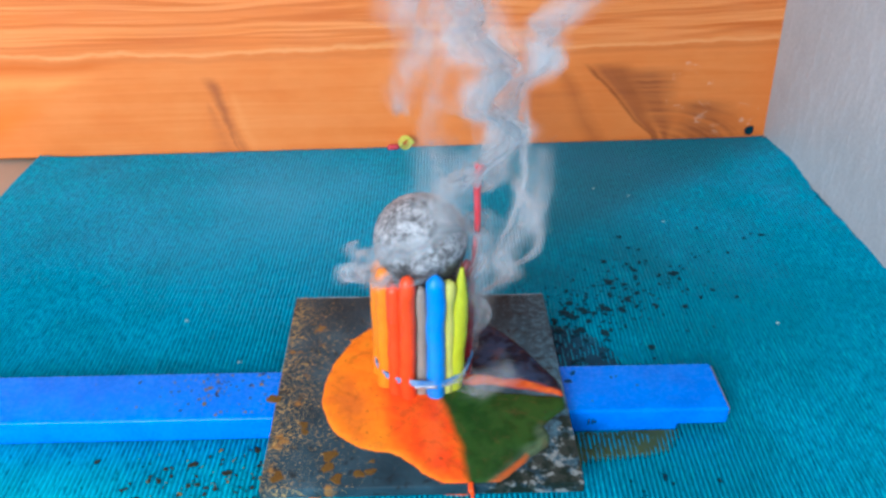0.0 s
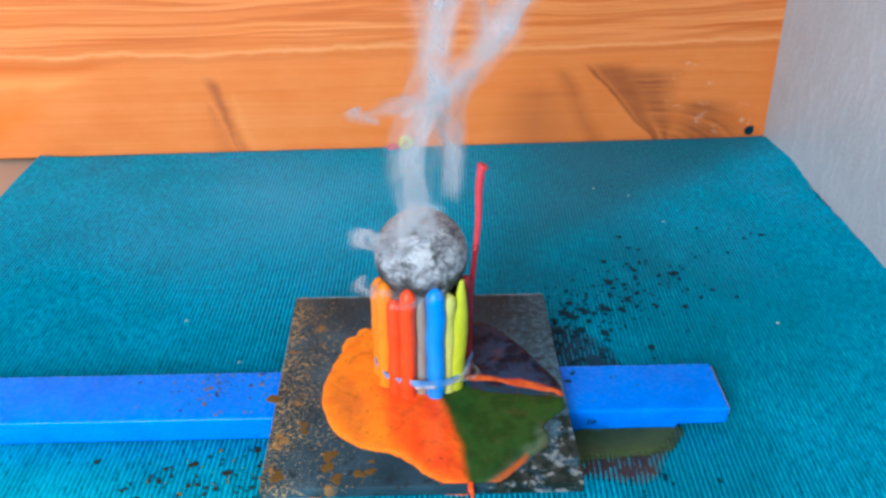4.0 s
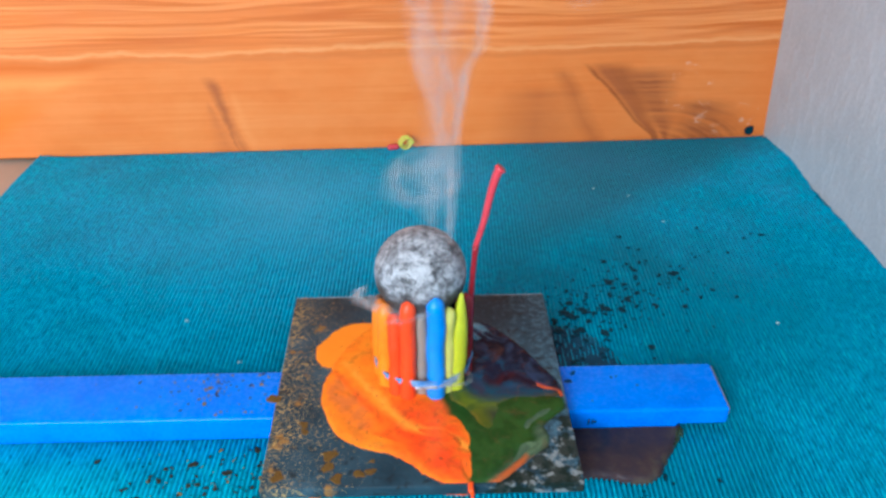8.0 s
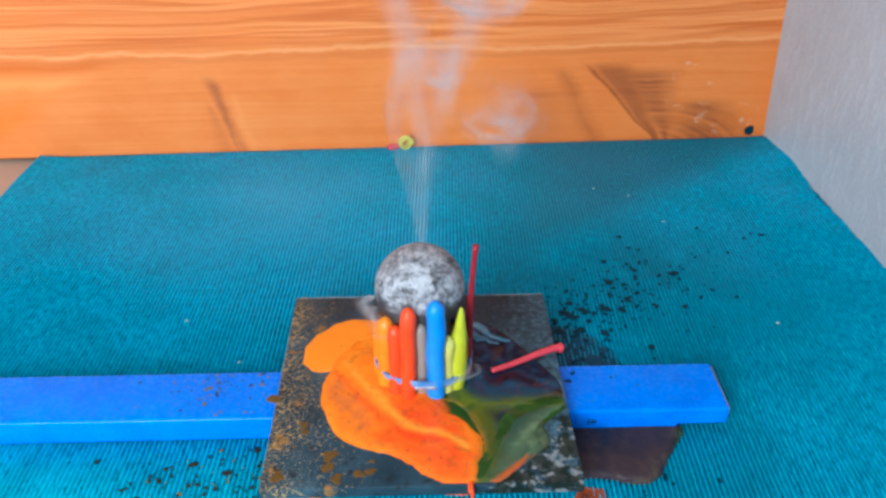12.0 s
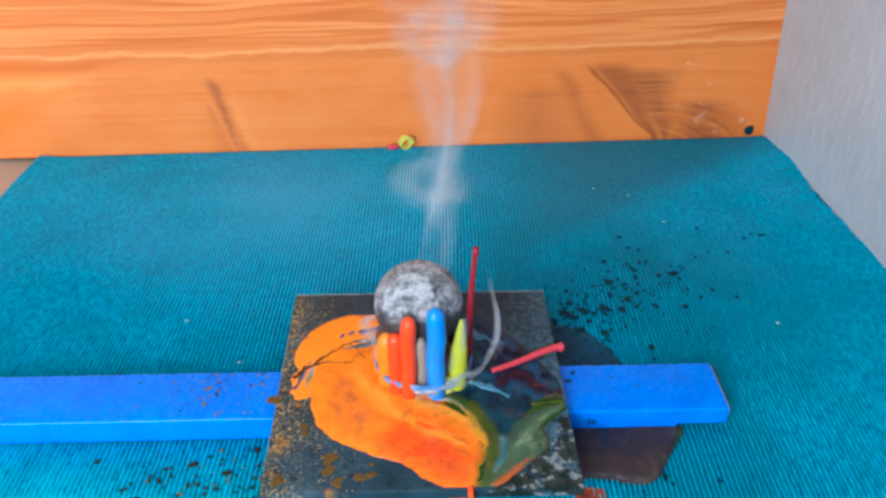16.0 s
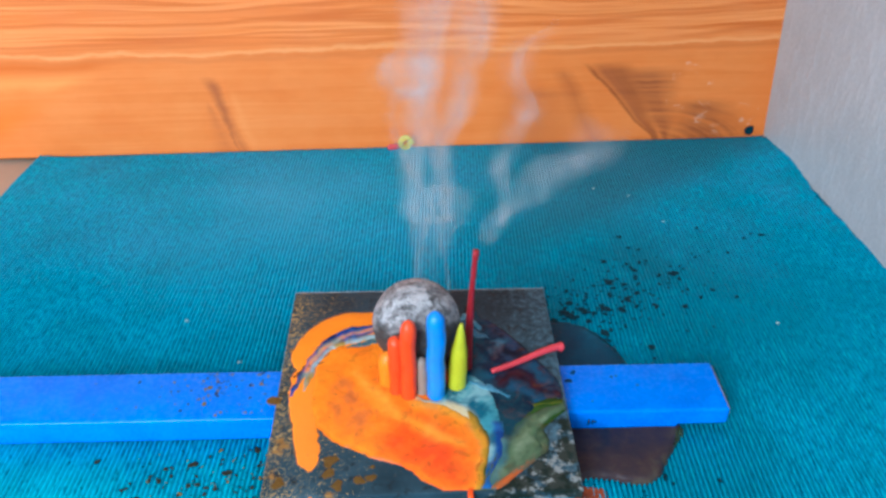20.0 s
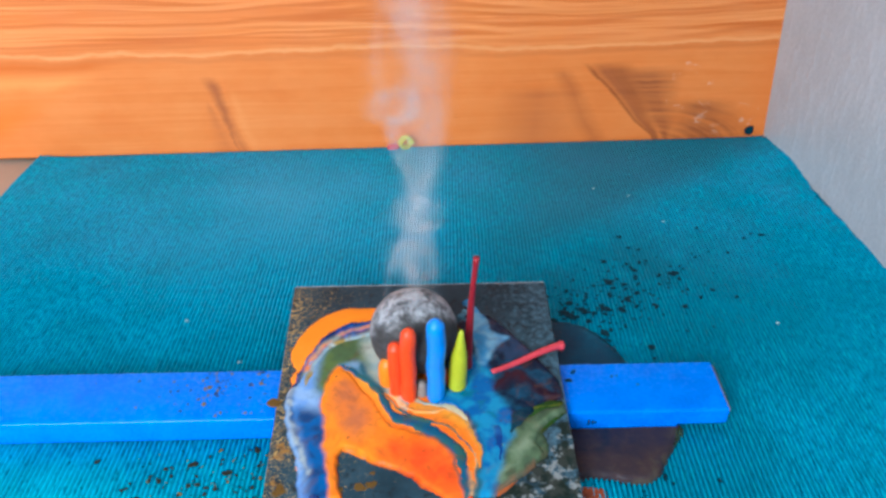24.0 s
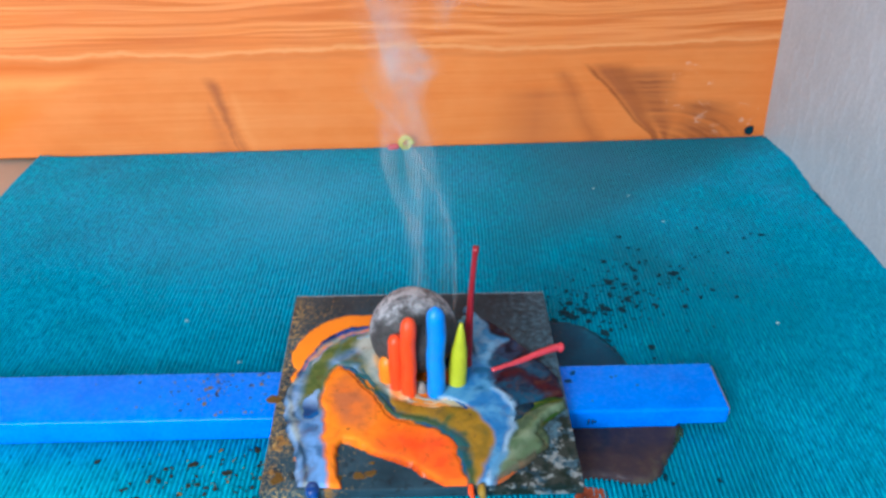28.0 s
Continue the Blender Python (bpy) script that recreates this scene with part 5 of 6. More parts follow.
def wax_late():
    w = WaxSheet(197, 1.1)
    w.area([(11, 25), (24, 38), (35, 33), (44, 22), (51, 9), (60, -9), (46, -9), (30, -5), (12, -2)], NAVY_1, NAVY_2, 0.9)
    w.area([(13, 9), (28, 13), (40, 8), (52, 6), (60, -9), (51, -14), (37, -23), (32, -34), (27, -45), (23, -61), (21, -62), (23, -44), (22, -32), (17, -21), (11, -12)], TEAL_1, TEAL_2, 1.2, third=WINE_3)
    w.band([(29, -9), (38, 0), (51, -9), (60, -10)], [2, 5, 5, 2], (0.045, 0.008, 0.012), (0.014, 0.006, 0.014), 3.0)
    w.area([(61, -15), (52, -26), (47, -33), (49, -41), (43, -44), (35, -51), (27, -58), (22, -62), (26, -48), (32, -35), (41, -25), (52, -17)], PALE_1, PALE_2, 1.2)
    w.band([(56, -19), (48, -28), (41, -36), (34, -45), (27, -55)], [1, 2, 4, 3, 1], (0.10, 0.16, 0.08), (0.20, 0.26, 0.16), 2.6)
    w.band([(45, -43), (36, -50), (28, -58)], [1, 1.6, 1.2], (0.22, 0.13, 0.07), (0.12, 0.12, 0.08), 1.2)
    w.area(BLUE_OUT, (0.16, 0.32, 0.66), (0.26, 0.42, 0.68), 1.4)
    w.area([(-51, -20), (-42, -19), (-37, -25), (-32, -49), (-30, -67), (-39, -67), (-45, -41)], (0.008, 0.10, 0.32), (0.012, 0.05, 0.16), 4.0)
    w.band([(-28, 31), (-40, 23), (-50, 8), (-53, -12), (-49, -32), (-42, -49)], [2, 2, 2, 2.4, 2.4, 2], (0.02, 0.08, 0.22), (0.34, 0.40, 0.42), 1.0)
    w.area([(-20, 30), (-35, 25), (-43, 9), (-44, -7), (-39, -12), (-37, 2), (-28, 6), (-17, -9), (-10, -16), (-8, -9), (-14, 9)], (0.10, 0.155, 0.045), (0.07, 0.12, 0.05), 3.0)
    w.area([(-19, 29), (-26, 19), (-23, 4), (-12, -15), (-4, -16), (-7, 6)], (0.42, 0.46, 0.40), (0.30, 0.40, 0.40), 4.0)
    w.area(LEAF_OUT, OR_1, OR_2, 1.0)
    w.area([(-12, -32), (8, -35), (17, -47), (19, -62), (11, -59), (-1, -51), (-13, -42)], RED_1, RED_2, 7.0, only_tint=True)
    w.area([(-33, -2), (-38, -14), (-31, -27), (-23, -32), (-20, -20), (-26, -9)], (0.70, 0.18, 0.03), (0.52, 0.15, 0.05), 4.0, only_tint=True)
    w.area(SEA_OUT, (0.010, 0.11, 0.33), (0.025, 0.24, 0.44), 1.8, third=(0.012, 0.14, 0.22))
    w.area([(17, 55), (25, 42), (31, 27), (39, 23), (31, 14), (27, 4), (23, 9), (22, 29)], (0.05, 0.26, 0.52), (0.20, 0.42, 0.58), 1.2)
    w.band([(-34, 5), (-22, -4), (-12, -21), (-1, -26), (11, -33), (18, -46), (20, -62)], [3, 4, 6, 6.5, 6.5, 6, 5], (0.012, 0.085, 0.17), (0.030, 0.11, 0.10), 1.2)
    w.band([(-26, 4), (-12, -16), (0, -23), (13, -27), (22, -44), (22, -60)], [2, 3, 3, 3, 3, 2], (0.06, 0.13, 0.09), (0.02, 0.10, 0.14), 1.2)
    w.band([(-12, -14), (-1, -19), (13, -19), (21, -30), (21, -49), (20, -58)], [2, 3.5, 3, 2.4, 2, 1], (0.85, 0.30, 0.06), (0.72, 0.40, 0.16), 1.2, third=(0.03, 0.12, 0.13))
    w.area([(-18, 16), (-12, 18), (-9, -9), (-10, -16), (-13, -12)], (0.90, 0.30, 0.04), (0.62, 0.50, 0.34), 2.0)
    return w.build("marbled blue, moss green and orange wax pool", 1.0, 1.6, 0.75)


def wax_at_last():
    w = WaxSheet(229, 1.2)
    w.area([(11, 25), (24, 38), (35, 33), (44, 22), (51, 9), (60, -9), (46, -9), (30, -5), (12, -2)], NAVY_1, NAVY_2, 0.9)
    w.area([(13, 9), (28, 13), (40, 8), (52, 6), (60, -9), (51, -14), (37, -23), (32, -34), (27, -45), (23, -61), (21, -62), (23, -44), (22, -32), (17, -21), (11, -12)], TEAL_1, TEAL_2, 1.2, third=WINE_3)
    w.band([(29, -9), (38, 0), (51, -9), (60, -10)], [2, 5, 5, 2], (0.045, 0.008, 0.012), (0.014, 0.006, 0.014), 3.0)
    w.area([(61, -15), (52, -26), (47, -33), (49, -41), (43, -44), (35, -51), (27, -58), (22, -62), (26, -48), (32, -35), (41, -25), (52, -17)], PALE_1, PALE_2, 1.2)
    w.band([(56, -19), (48, -28), (41, -36), (34, -45), (27, -55)], [1, 2, 4, 3, 1], (0.10, 0.16, 0.08), (0.20, 0.26, 0.16), 2.6)
    w.band([(45, -43), (36, -50), (28, -58)], [1, 1.6, 1.2], (0.22, 0.13, 0.07), (0.12, 0.12, 0.08), 1.2)
    w.area(BLUE_OUT, (0.12, 0.24, 0.44), (0.24, 0.38, 0.60), 1.4, third=(0.03, 0.09, 0.16))
    w.area([(-48, -25), (-41, -25), (-36, -35), (-32, -55), (-30, -67), (-39, -67), (-44, -44)], (0.16, 0.34, 0.66), (0.05, 0.14, 0.30), 4.0, third=(0.01, 0.07, 0.20))
    w.band([(-28, 32), (-40, 24), (-50, 8), (-53, -11), (-49, -31), (-43, -49), (-39, -66)], [1.5, 2, 2, 2.4, 2.4, 2, 1.6], (0.015, 0.05, 0.10), (0.30, 0.36, 0.36), 1.0)
    w.band([(-20, 25), (-32, 19), (-42, 8), (-45, -9), (-44, -24)], [9, 9, 8, 8, 5], (0.075, 0.115, 0.030), (0.14, 0.16, 0.04), 2.4, third=(0.10, 0.17, 0.17))
    w.band([(-34, 6), (-24, 6), (-15, -12), (-6, -21)], [4, 9, 8, 5], (0.16, 0.18, 0.08), (0.05, 0.12, 0.12), 2.0)
    w.area([(-19, 28), (-29, 18), (-25, 7), (-17, -9), (-10, -17), (-3, -17), (-8, 6)], (0.46, 0.48, 0.42), (0.34, 0.40, 0.36), 2.6)
    w.band([(-20, 9), (-15, -2), (-10, -14), (-1, -17)], [3, 3.5, 3, 2], (0.74, 0.42, 0.16), (0.66, 0.54, 0.40), 1.4)
    w.area(LEAF_OUT, OR_1, OR_2, 1.0)
    w.area([(-12, -30), (8, -33), (17, -47), (19, -62), (11, -59), (-1, -51), (-18, -41)], RED_1, RED_2, 7.0, only_tint=True)
    w.area([(-33, -2), (-38, -14), (-31, -27), (-23, -32), (-20, -20), (-26, -9)], (0.70, 0.17, 0.03), (0.52, 0.15, 0.05), 4.0, only_tint=True)
    w.area(SEA_OUT, (0.03, 0.17, 0.42), (0.10, 0.30, 0.52), 1.8, third=(0.012, 0.10, 0.22))
    w.band([(29, -9), (38, -20), (36, -33), (31, -48), (24, -62)], [1.5, 2.5, 2, 2, 2], (0.28, 0.42, 0.56), (0.10, 0.26, 0.44), 1.0)
    w.area([(17, 55), (25, 42), (31, 27), (39, 23), (31, 14), (27, 4), (23, 9), (22, 29)], (0.04, 0.22, 0.46), (0.16, 0.36, 0.56), 1.2)
    w.area([(-12, -16), (2, -19), (20, -20), (29, -34), (27, -46), (24, -56), (21, -63), (19, -58), (18, -45), (12, -34), (2, -28), (-10, -25)], (0.36, 0.185, 0.015), (0.24, 0.14, 0.015), 1.4, third=(0.07, 0.10, 0.03))
    w.band([(-29, 2), (-17, -16), (-9, -25), (3, -28), (14, -35), (19, -48), (20, -62)], [2, 3, 3.5, 4, 4, 4, 3], (0.045, 0.085, 0.030), (0.012, 0.075, 0.085), 1.4)
    w.band([(-13, -12), (0, -17), (13, -16), (19, -20)], [1.5, 2.4, 2.4, 1], (0.70, 0.40, 0.20), (0.50, 0.56, 0.52), 1.0)
    w.area([(-18, 16), (-12, 18), (-9, -9), (-10, -16), (-13, -12)], (0.92, 0.27, 0.03), (0.62, 0.52, 0.38), 2.0)
    return w.build("marbled wax pool with ochre, blue and orange streams", 1.0, 2.1, 0.95)


SHEETS = [(wax_at_first(), 0, [(0, 1), (28, 1)]),
          (wax_spreading(), 0.7, [(0, 0), (4.0, 0), (6, 0.25), (8, 0.45), (12, 0.85), (15, 1), (28, 1)]),
          (wax_with_blue(), 0.7, [(0, 0), (13.2, 0), (15, 0.40), (17, 0.62), (19, 0.76), (20, 0.86), (21.3, 1), (28, 1)]),
          (wax_turning_pale(), 0.7, [(0, 0), (17.8, 0), (19, 0.3), (20, 0.62), (21.2, 1), (28, 1)]),
          (wax_running_off(), 3.0, [(0, 0), (14.6, 0), (15.5, 0.06), (17, 0.22), (18, 0.36), (19, 0.45), (20, 0.51), (20.5, 0.62), (21.2, 1), (22.5, 1), (23.4, 0.8), (28, 0.8)]),
          (wax_late(), 0.7, [(0, 0), (21.4, 0), (22.4, 0.6), (23.4, 1), (28, 1)]),
          (wax_at_last(), 1.0, [(0, 0), (25.2, 0), (25.6, 0.35), (26.2, 0.75), (27.0, 1), (28, 1)])]
W_FILM = wax("milky_wax_film", [(0.3, (0.03, 0.20, 0.36)), (0.7, (0.16, 0.42, 0.56))], 120, specks=0.2)
W_FILM.node_tree.nodes["Principled BSDF"].inputs["Alpha"].default_value = 0.62
add_pool(stream("wax_film", "pale blue wax streak drawn out beside the crayons", W_FILM,
                [(19, 34), (23, 27), (28, 24), (34, 21)], [3, 4, 2.6, 1.2], 0.0012, 0.0012),
         [(0, 0), (6.5, 0), (8, 0.5), (10, 1), (28, 1)])
add_pool(stream("wax_film", "pale crusted wax marks on the dark wax", W_FILM,
                [(20, -4), (25, -6), (31, -9), (37, -13)], [1.4, 2.4, 2.0, 1.0], 0.0008, 0.0016),
         [(0, 0), (13.2, 0), (15, 0.8), (17, 1), (28, 1)])
W_CRACK = wax("dark_seam_wax", [(0.3, (0.03, 0.018, 0.012)), (0.7, (0.14, 0.05, 0.012))], 160)
for pts, widths in (([(-30, 9), (-38, 8), (-46, 7), (-52, 2), (-53, -2)], [0.6, 1.0, 0.8, 1.2, 0.4]), ([(-46, 7), (-41, 14), (-33, 20), (-27, 23)], [0.5, 1.1, 0.9, 0.5]), ([(-22, 10), (-28, 15), (-27, 22)], [0.4, 0.8, 0.5])):
    add_pool(stream("wax_seam", "thin dark seam across the orange wax lobe", W_CRACK, pts, widths, 0.0002, 0.0013), [(0, 0), (13.6, 0), (15, 1), (28, 1)])
W_SHEEN = wax("blue_green_wax", [(0.3, (0.01, 0.08, 0.16)), (0.5, (0.10, 0.20, 0.16)), (0.7, (0.36, 0.22, 0.04))], 140, 2.0)
add_pool(stream("wax_stream", "blue-green wax film spreading over the orange lobe", W_SHEEN, [(-18, 22), (-25, 20), (-33, 17), (-40, 11)], [3, 3.5, 2.5, 1], 0.0003, 0.0013), [(0, 0), (14.6, 0), (16, 0.7), (17, 1), (28, 1)])
# on the mat
add_pool(pool("wax_spill", "dark brown wax spill on the mat below the plate", W_MUD,
              [(52, -12), (80, -9), (108, -10), (108, -17), (100, -32), (94, -41), (84, -43), (70, -40), (52, -42)], (66, -14), 0.0026, 40),
         [(0, 0), (3.4, 0), (4.4, 0.55), (6, 0.92), (8, 1), (28, 1)], False)
add_pool(pool("wax_spill", "thin olive-green wax spill on the mat below the bar", W_MOSS,
              [(64, -16), (87, -14), (110, -12), (108, -19), (102, -26), (86, -29), (72, -31), (62, -33)], (70, -17), 0.0021, 24),
         [(0, 0.55), (1, 0.72), (2, 0.9), (3, 1), (28, 1)], False)
add_pool(pool("wax_spill", "dark petrol wax spill on the mat behind the bar", W_SPILL,
              [(50, 58), (66, 60), (74, 58), (84, 51), (94, 32), (90, 16), (50, 16)], (58, 34), 0.0026, 24),
         [(0, 0.1), (8, 0.3), (9.5, 0.45), (11, 0.6), (15, 0.85), (17, 1), (28, 1)], False)
add_pool(pool("wax_spill", "orange wax drip on the mat below the plate", W_RIM,
              [(61, -46), (68, -44), (73, -45), (74, -49), (72, -54), (65, -57), (59, -57)], (62, -50), 0.0026, 24),
         [(0, 0), (8, 0), (9, 0.4), (10, 0.55), (11, 0.65), (28, 0.65)], False)


# wax that has run over the plate's front edge
def drip(label, material, x, width, fall):
    path = spline([(x, -0.0585, 0.0004), (x, -0.0612, -0.0002), (x + 0.0006, -0.0618, -0.0022), (x + 0.0004, -0.0619, -0.0022 - fall)], False, 6)
    radii = [width * (0.55 + 0.45 * math.sin(math.pi * min(1, 0.25 + k / len(path)))) for k in range(len(path))]
    return tagged(part("wax_drip", tube(path, radii, 10), material), label, "wax drip")


drips = [(drip("red-orange wax drip over the plate's edge", W_ORANGE, 0.0195, 0.0011, 0.003), [(0, 0), (28, 0)]),
         (drip("blue wax drip over the plate's edge", W_DEEP, -0.0385, 0.0026, 0.004), [(0, -0.012), (20.5, -0.012), (21.5, 0), (28, 0)]),
         (drip("ochre wax drip over the plate's edge", W_OLIVE, 0.0235, 0.0016, 0.003), [(0, -0.012), (24, -0.012), (26, 0), (28, 0)])]

# ---- small things on the mat ----
curl = new("yellow_curl")
tagged(curl, "small yellow wax curl lying against the board", "wax curl")
helix = [Vector((0.0040 * math.cos(a), 0.0006 * a - 0.003, 0.0046 + 0.0042 * math.sin(a))) for a in (0.25 * k for k in range(52))]
part("coil", tube(helix, [0.0008] * len(helix), 8), YELLOW, curl)
curl.matrix_world = pose(-0.0160, 0.2560, 0.0006, 0, 0, 25)
bm = tube([Vector((0.001 * k, 0.0002 * k, 0)) for k in range(9)], [0.0012, 0.0018, 0.002, 0.002, 0.002, 0.002, 0.002, 0.0018, 0.0011], 10)
stub = tagged(part("crayon_stub", bm, ROSE), "small red crayon stub lying against the board", "crayon stub")
stub.matrix_world = pose(-0.0290, 0.2560, 0.0018)
# a flattened black lump stands in for a dark hole in the board
bm = bmesh.new()
bmesh.ops.create_icosphere(bm, subdivisions=3, radius=0.0034)
for v in bm.verts:
    v.co.y *= 0.3
    v.co *= 1 + 0.3 * noise.noise(v.co * 500)
board_hole = tagged(part("dark_hole", bm, FLAKE_DARK), "small black lump standing in for a dark hole in the board's foot", "burnt lump")
board_hole.matrix_world = pose(0.2270, back_y(0.2270) - 0.0012, 0.0042, 0, 0, 4)


def flake_mesh(rng, name, material):
    n = rng.randint(7, 11)
    bm = bmesh.new()
    rim = []
    stretch = rng.uniform(0.55, 1.0)
    for k in range(n):
        a = 2 * math.pi * k / n
        r = rng.uniform(0.45, 1.25)
        rim.append((r * math.cos(a), r * math.sin(a) * stretch))
    low = [bm.verts.new((x, y, -0.1)) for x, y in rim]
    mid = [bm.verts.new((x * 0.92, y * 0.92, rng.uniform(0.10, 0.3))) for x, y in rim]
    top = bm.verts.new((0, 0, 0.32))
    for k in range(n):
        j = (k + 1) % n
        bm.faces.new((low[k], low[j], mid[j], mid[k]))
        bm.faces.new((mid[k], mid[j], top))
    me = bpy.data.meshes.new(name)
    bm.to_mesh(me)
    bm.free()
    me.materials.append(material)
    return me


rng = random.Random(5)
DARK_SHAPES = [flake_mesh(rng, "burnt_flake", FLAKE_DARK) for _ in range(7)]
RUST_SHAPES = [flake_mesh(rng, "rust_lump", RUST) for _ in range(5)]
BROWN_SHAPES = [flake_mesh(rng, "rust_flake", FLAKE_GOLD if k in (2, 5) else FLAKE_BROWN) for k in range(8)]
BAR_SHAPES = [flake_mesh(rng, "rust_flake", FLAKE_BROWN if k < 4 else FLAKE_GOLD) for k in range(6)]


def scatter(name, shapes, label, group, count, place, size, z):
    for _ in range(count):
        x, y = place()
        ob = new(name, rng.choice(shapes))
        s = size()
        ob.matrix_world = Matrix.Translation((x, y, z)) @ Matrix.Rotation(rng.uniform(0, 6.28), 4, "Z") @ Matrix.Diagonal((s, s, min(s, 0.0012), 1))
        tagged(ob, label, "flake", group=group)


def fan():
    # burnt flakes lie in a fan that opens away from the plate
    d = abs(rng.gauss(0, 1)) * 0.050 + 0.001
    return 0.064 + d * 0.80 + rng.gauss(0, 0.013 + 0.12 * d), 0.046 + d * 0.75 + rng.gauss(0, 0.014)


def clear_fan():
    while True:
        x, y = fan()
        if 0.062 < x < 0.20 and 0.02 < y < 0.17:
            return x, y


def front_left():
    while True:
        x, y = -0.062 - abs(rng.gauss(0, 0.030)), -0.045 + rng.gauss(0, 0.014)
        if -0.0250 > y > -0.085 and x > -0.15:
            return x, y


def front_right():
    return 0.075 + abs(rng.gauss(0, 0.025)), -0.052 + rng.gauss(0, 0.008)


def on_bar_left():
    if rng.random() < 0.45:     # a close cluster
        x, across = -0.0875 + rng.gauss(0, 0.004), 0.019 + rng.gauss(0, 0.005)
    else:
        x, across = -0.064 - abs(rng.gauss(0, 0.032)), rng.uniform(0.002, 0.027)
    return max(x, -0.165), -0.017 + min(0.027, max(0.002, across)) + x * 0.0306


small = lambda: min(0.0034, 0.00062 * math.exp(rng.gauss(0.3, 0.6)))
scatter("burnt_flake", DARK_SHAPES, "black burnt flake lying on the teal mat", "burnt flakes on the mat", 292, clear_fan, small, 0.0002)
scatter("burnt_flake", DARK_SHAPES, "black burnt flake lying on the teal mat", "burnt flakes on the mat", 26, front_right, small, 0.0002)
scatter("rust_flake", BROWN_SHAPES, "brown rust flake lying on the teal mat", "rust flakes on the mat", 250, front_left, lambda: small() * 0.62, 0.0002)

FLAKES_ON_BAR = []
for _ in range(150):
    x, y = on_bar_left()
    ob = tagged(new("rust_flake", rng.choice(BAR_SHAPES)), "brown rust flake lying on the blue bar", "flake", group="flakes on the bar")
    s = min(0.0013, 0.00042 * math.exp(rng.gauss(0.05, 0.5)))
    FLAKES_ON_BAR.append((ob, x, y, s))
for x, y, s in ((0.0665, 0.0085, 0.0016), (0.0640, 0.0035, 0.0018), (0.083, 0.006, 0.0008), (0.085, 0.0065, 0.0006), (0.093, 0.001, 0.0007), (0.072, -0.009, 0.0005)):
    ob = tagged(new("burnt_flake", rng.choice(DARK_SHAPES)), "black burnt flake lying on the blue bar", "flake", group="flakes on the bar")
    FLAKES_ON_BAR.append((ob, x, y, s))
for x, y in ((-0.0855, 0.030), (0.140, 0.1585), (-0.118, 0.062), (0.175, 0.060), (0.105, 0.200), (0.125, 0.190)):
    ob = tagged(new("lint_speck", rng.choice(DARK_SHAPES).copy()), "pale lint speck on the teal mat", "lint", group="lint specks")
    ob.data.materials.clear()
    ob.data.materials.append(DUST)
    ob.matrix_world = Matrix.Translation((x, y, 0.0002)) @ Matrix.Diagonal((0.0011, 0.0009, 0.0006, 1))

# rust lumps on the plate
LUMPS = []
for x, y, s in ((-0.052, -0.055, 0.0030), (-0.034, -0.045, 0.0034), (-0.034, -0.051, 0.0030), (-0.030, -0.0565, 0.0028), (-0.022, -0.054, 0.0024), (-0.018, -0.053, 0.0026), (-0.0175, -0.0475, 0.0014),
                (-0.046, -0.028, 0.0022), (-0.045, -0.032, 0.0018), (-0.060, -0.013, 0.0034)):
    ob = tagged(new("rust_lump", rng.choice(RUST_SHAPES)), "flat brown rust lump on the steel plate", "flake", group="rust lumps on the plate")
    LUMPS.append((ob, x, y, s))


# ---- smoke ----
def smoke_strand(bm, layer, path, radii, dense, sheets=5, across=14, seed=0, fade_in=0.10, fade_out=0.35):
    """One soft strand of smoke: curled veils that cross along a path and thin out to nothing at their edges."""
    n = len(path) - 1
    for s in range(sheets):
        rows = []
        for i, p in enumerate(path):
            u = i / n
            a = math.pi * s / sheets + seed + 1.6 * u
            ca, sa = math.cos(a), math.sin(a)
            row = []
            for k in range(across + 1):
                v = 2 * k / across - 1
                r = radii[i] * (1 + 0.3 * noise.noise((u * 6, seed, s)))
                curl = r * (0.30 * math.sin(2.4 * v + 5 * u + seed + s) + 0.4 * noise.noise((v * 1.2 + seed, u * 5, s * 3.1)))
                q = bm.verts.new((p.x + r * v * ca - curl * sa, p.y + 0.8 * (r * v * sa + curl * ca), p.z + 0.45 * r * noise.noise((v, u * 3, seed + s))))
                at = q.co * 1000 / 11
                thick = max(0.0, 0.85 + 0.80 * noise.noise((at.x + seed, at.y + 4 * s, at.z * 0.8)) + 0.45 * noise.noise((at.x * 2.3, at.y * 2.3 + s, at.z * 2.0 + seed)))
                q[layer] = dense * 3.6 * (1 - v * v) ** 1.8 * thick * min(1, u / fade_in) * min(1, (1 - u) / fade_out)
                row.append(q)
            rows.append(row)
        for r, q in zip(rows, rows[1:]):
            for k in range(across):
                bm.faces.new((r[k], r[k + 1], q[k + 1], q[k]))


def winding(height, foot, waist, top, turns, phase, lean=(0, 0), n=44):
    """A rising path that winds round the vertical, from its foot's offset to its top's."""
    out = []
    for i in range(n + 1):
        u = i / n
        r = foot + (waist - foot) * min(1, u / 0.3) if u < 0.3 else waist + (top - waist) * ((u - 0.3) / 0.7) ** 1.6
        a = phase + 2 * math.pi * turns * u + 0.6 * noise.noise((phase, u * 3, 1))
        out.append(Vector((r * math.cos(a) + lean[0] * u * u, r * math.sin(a) * 0.8 + lean[1] * u * u, height * u)))
    return out


def growing(r0, r1, power=1.5, n=44):
    return [r0 + (r1 - r0) * (i / n) ** power for i in range(n + 1)]


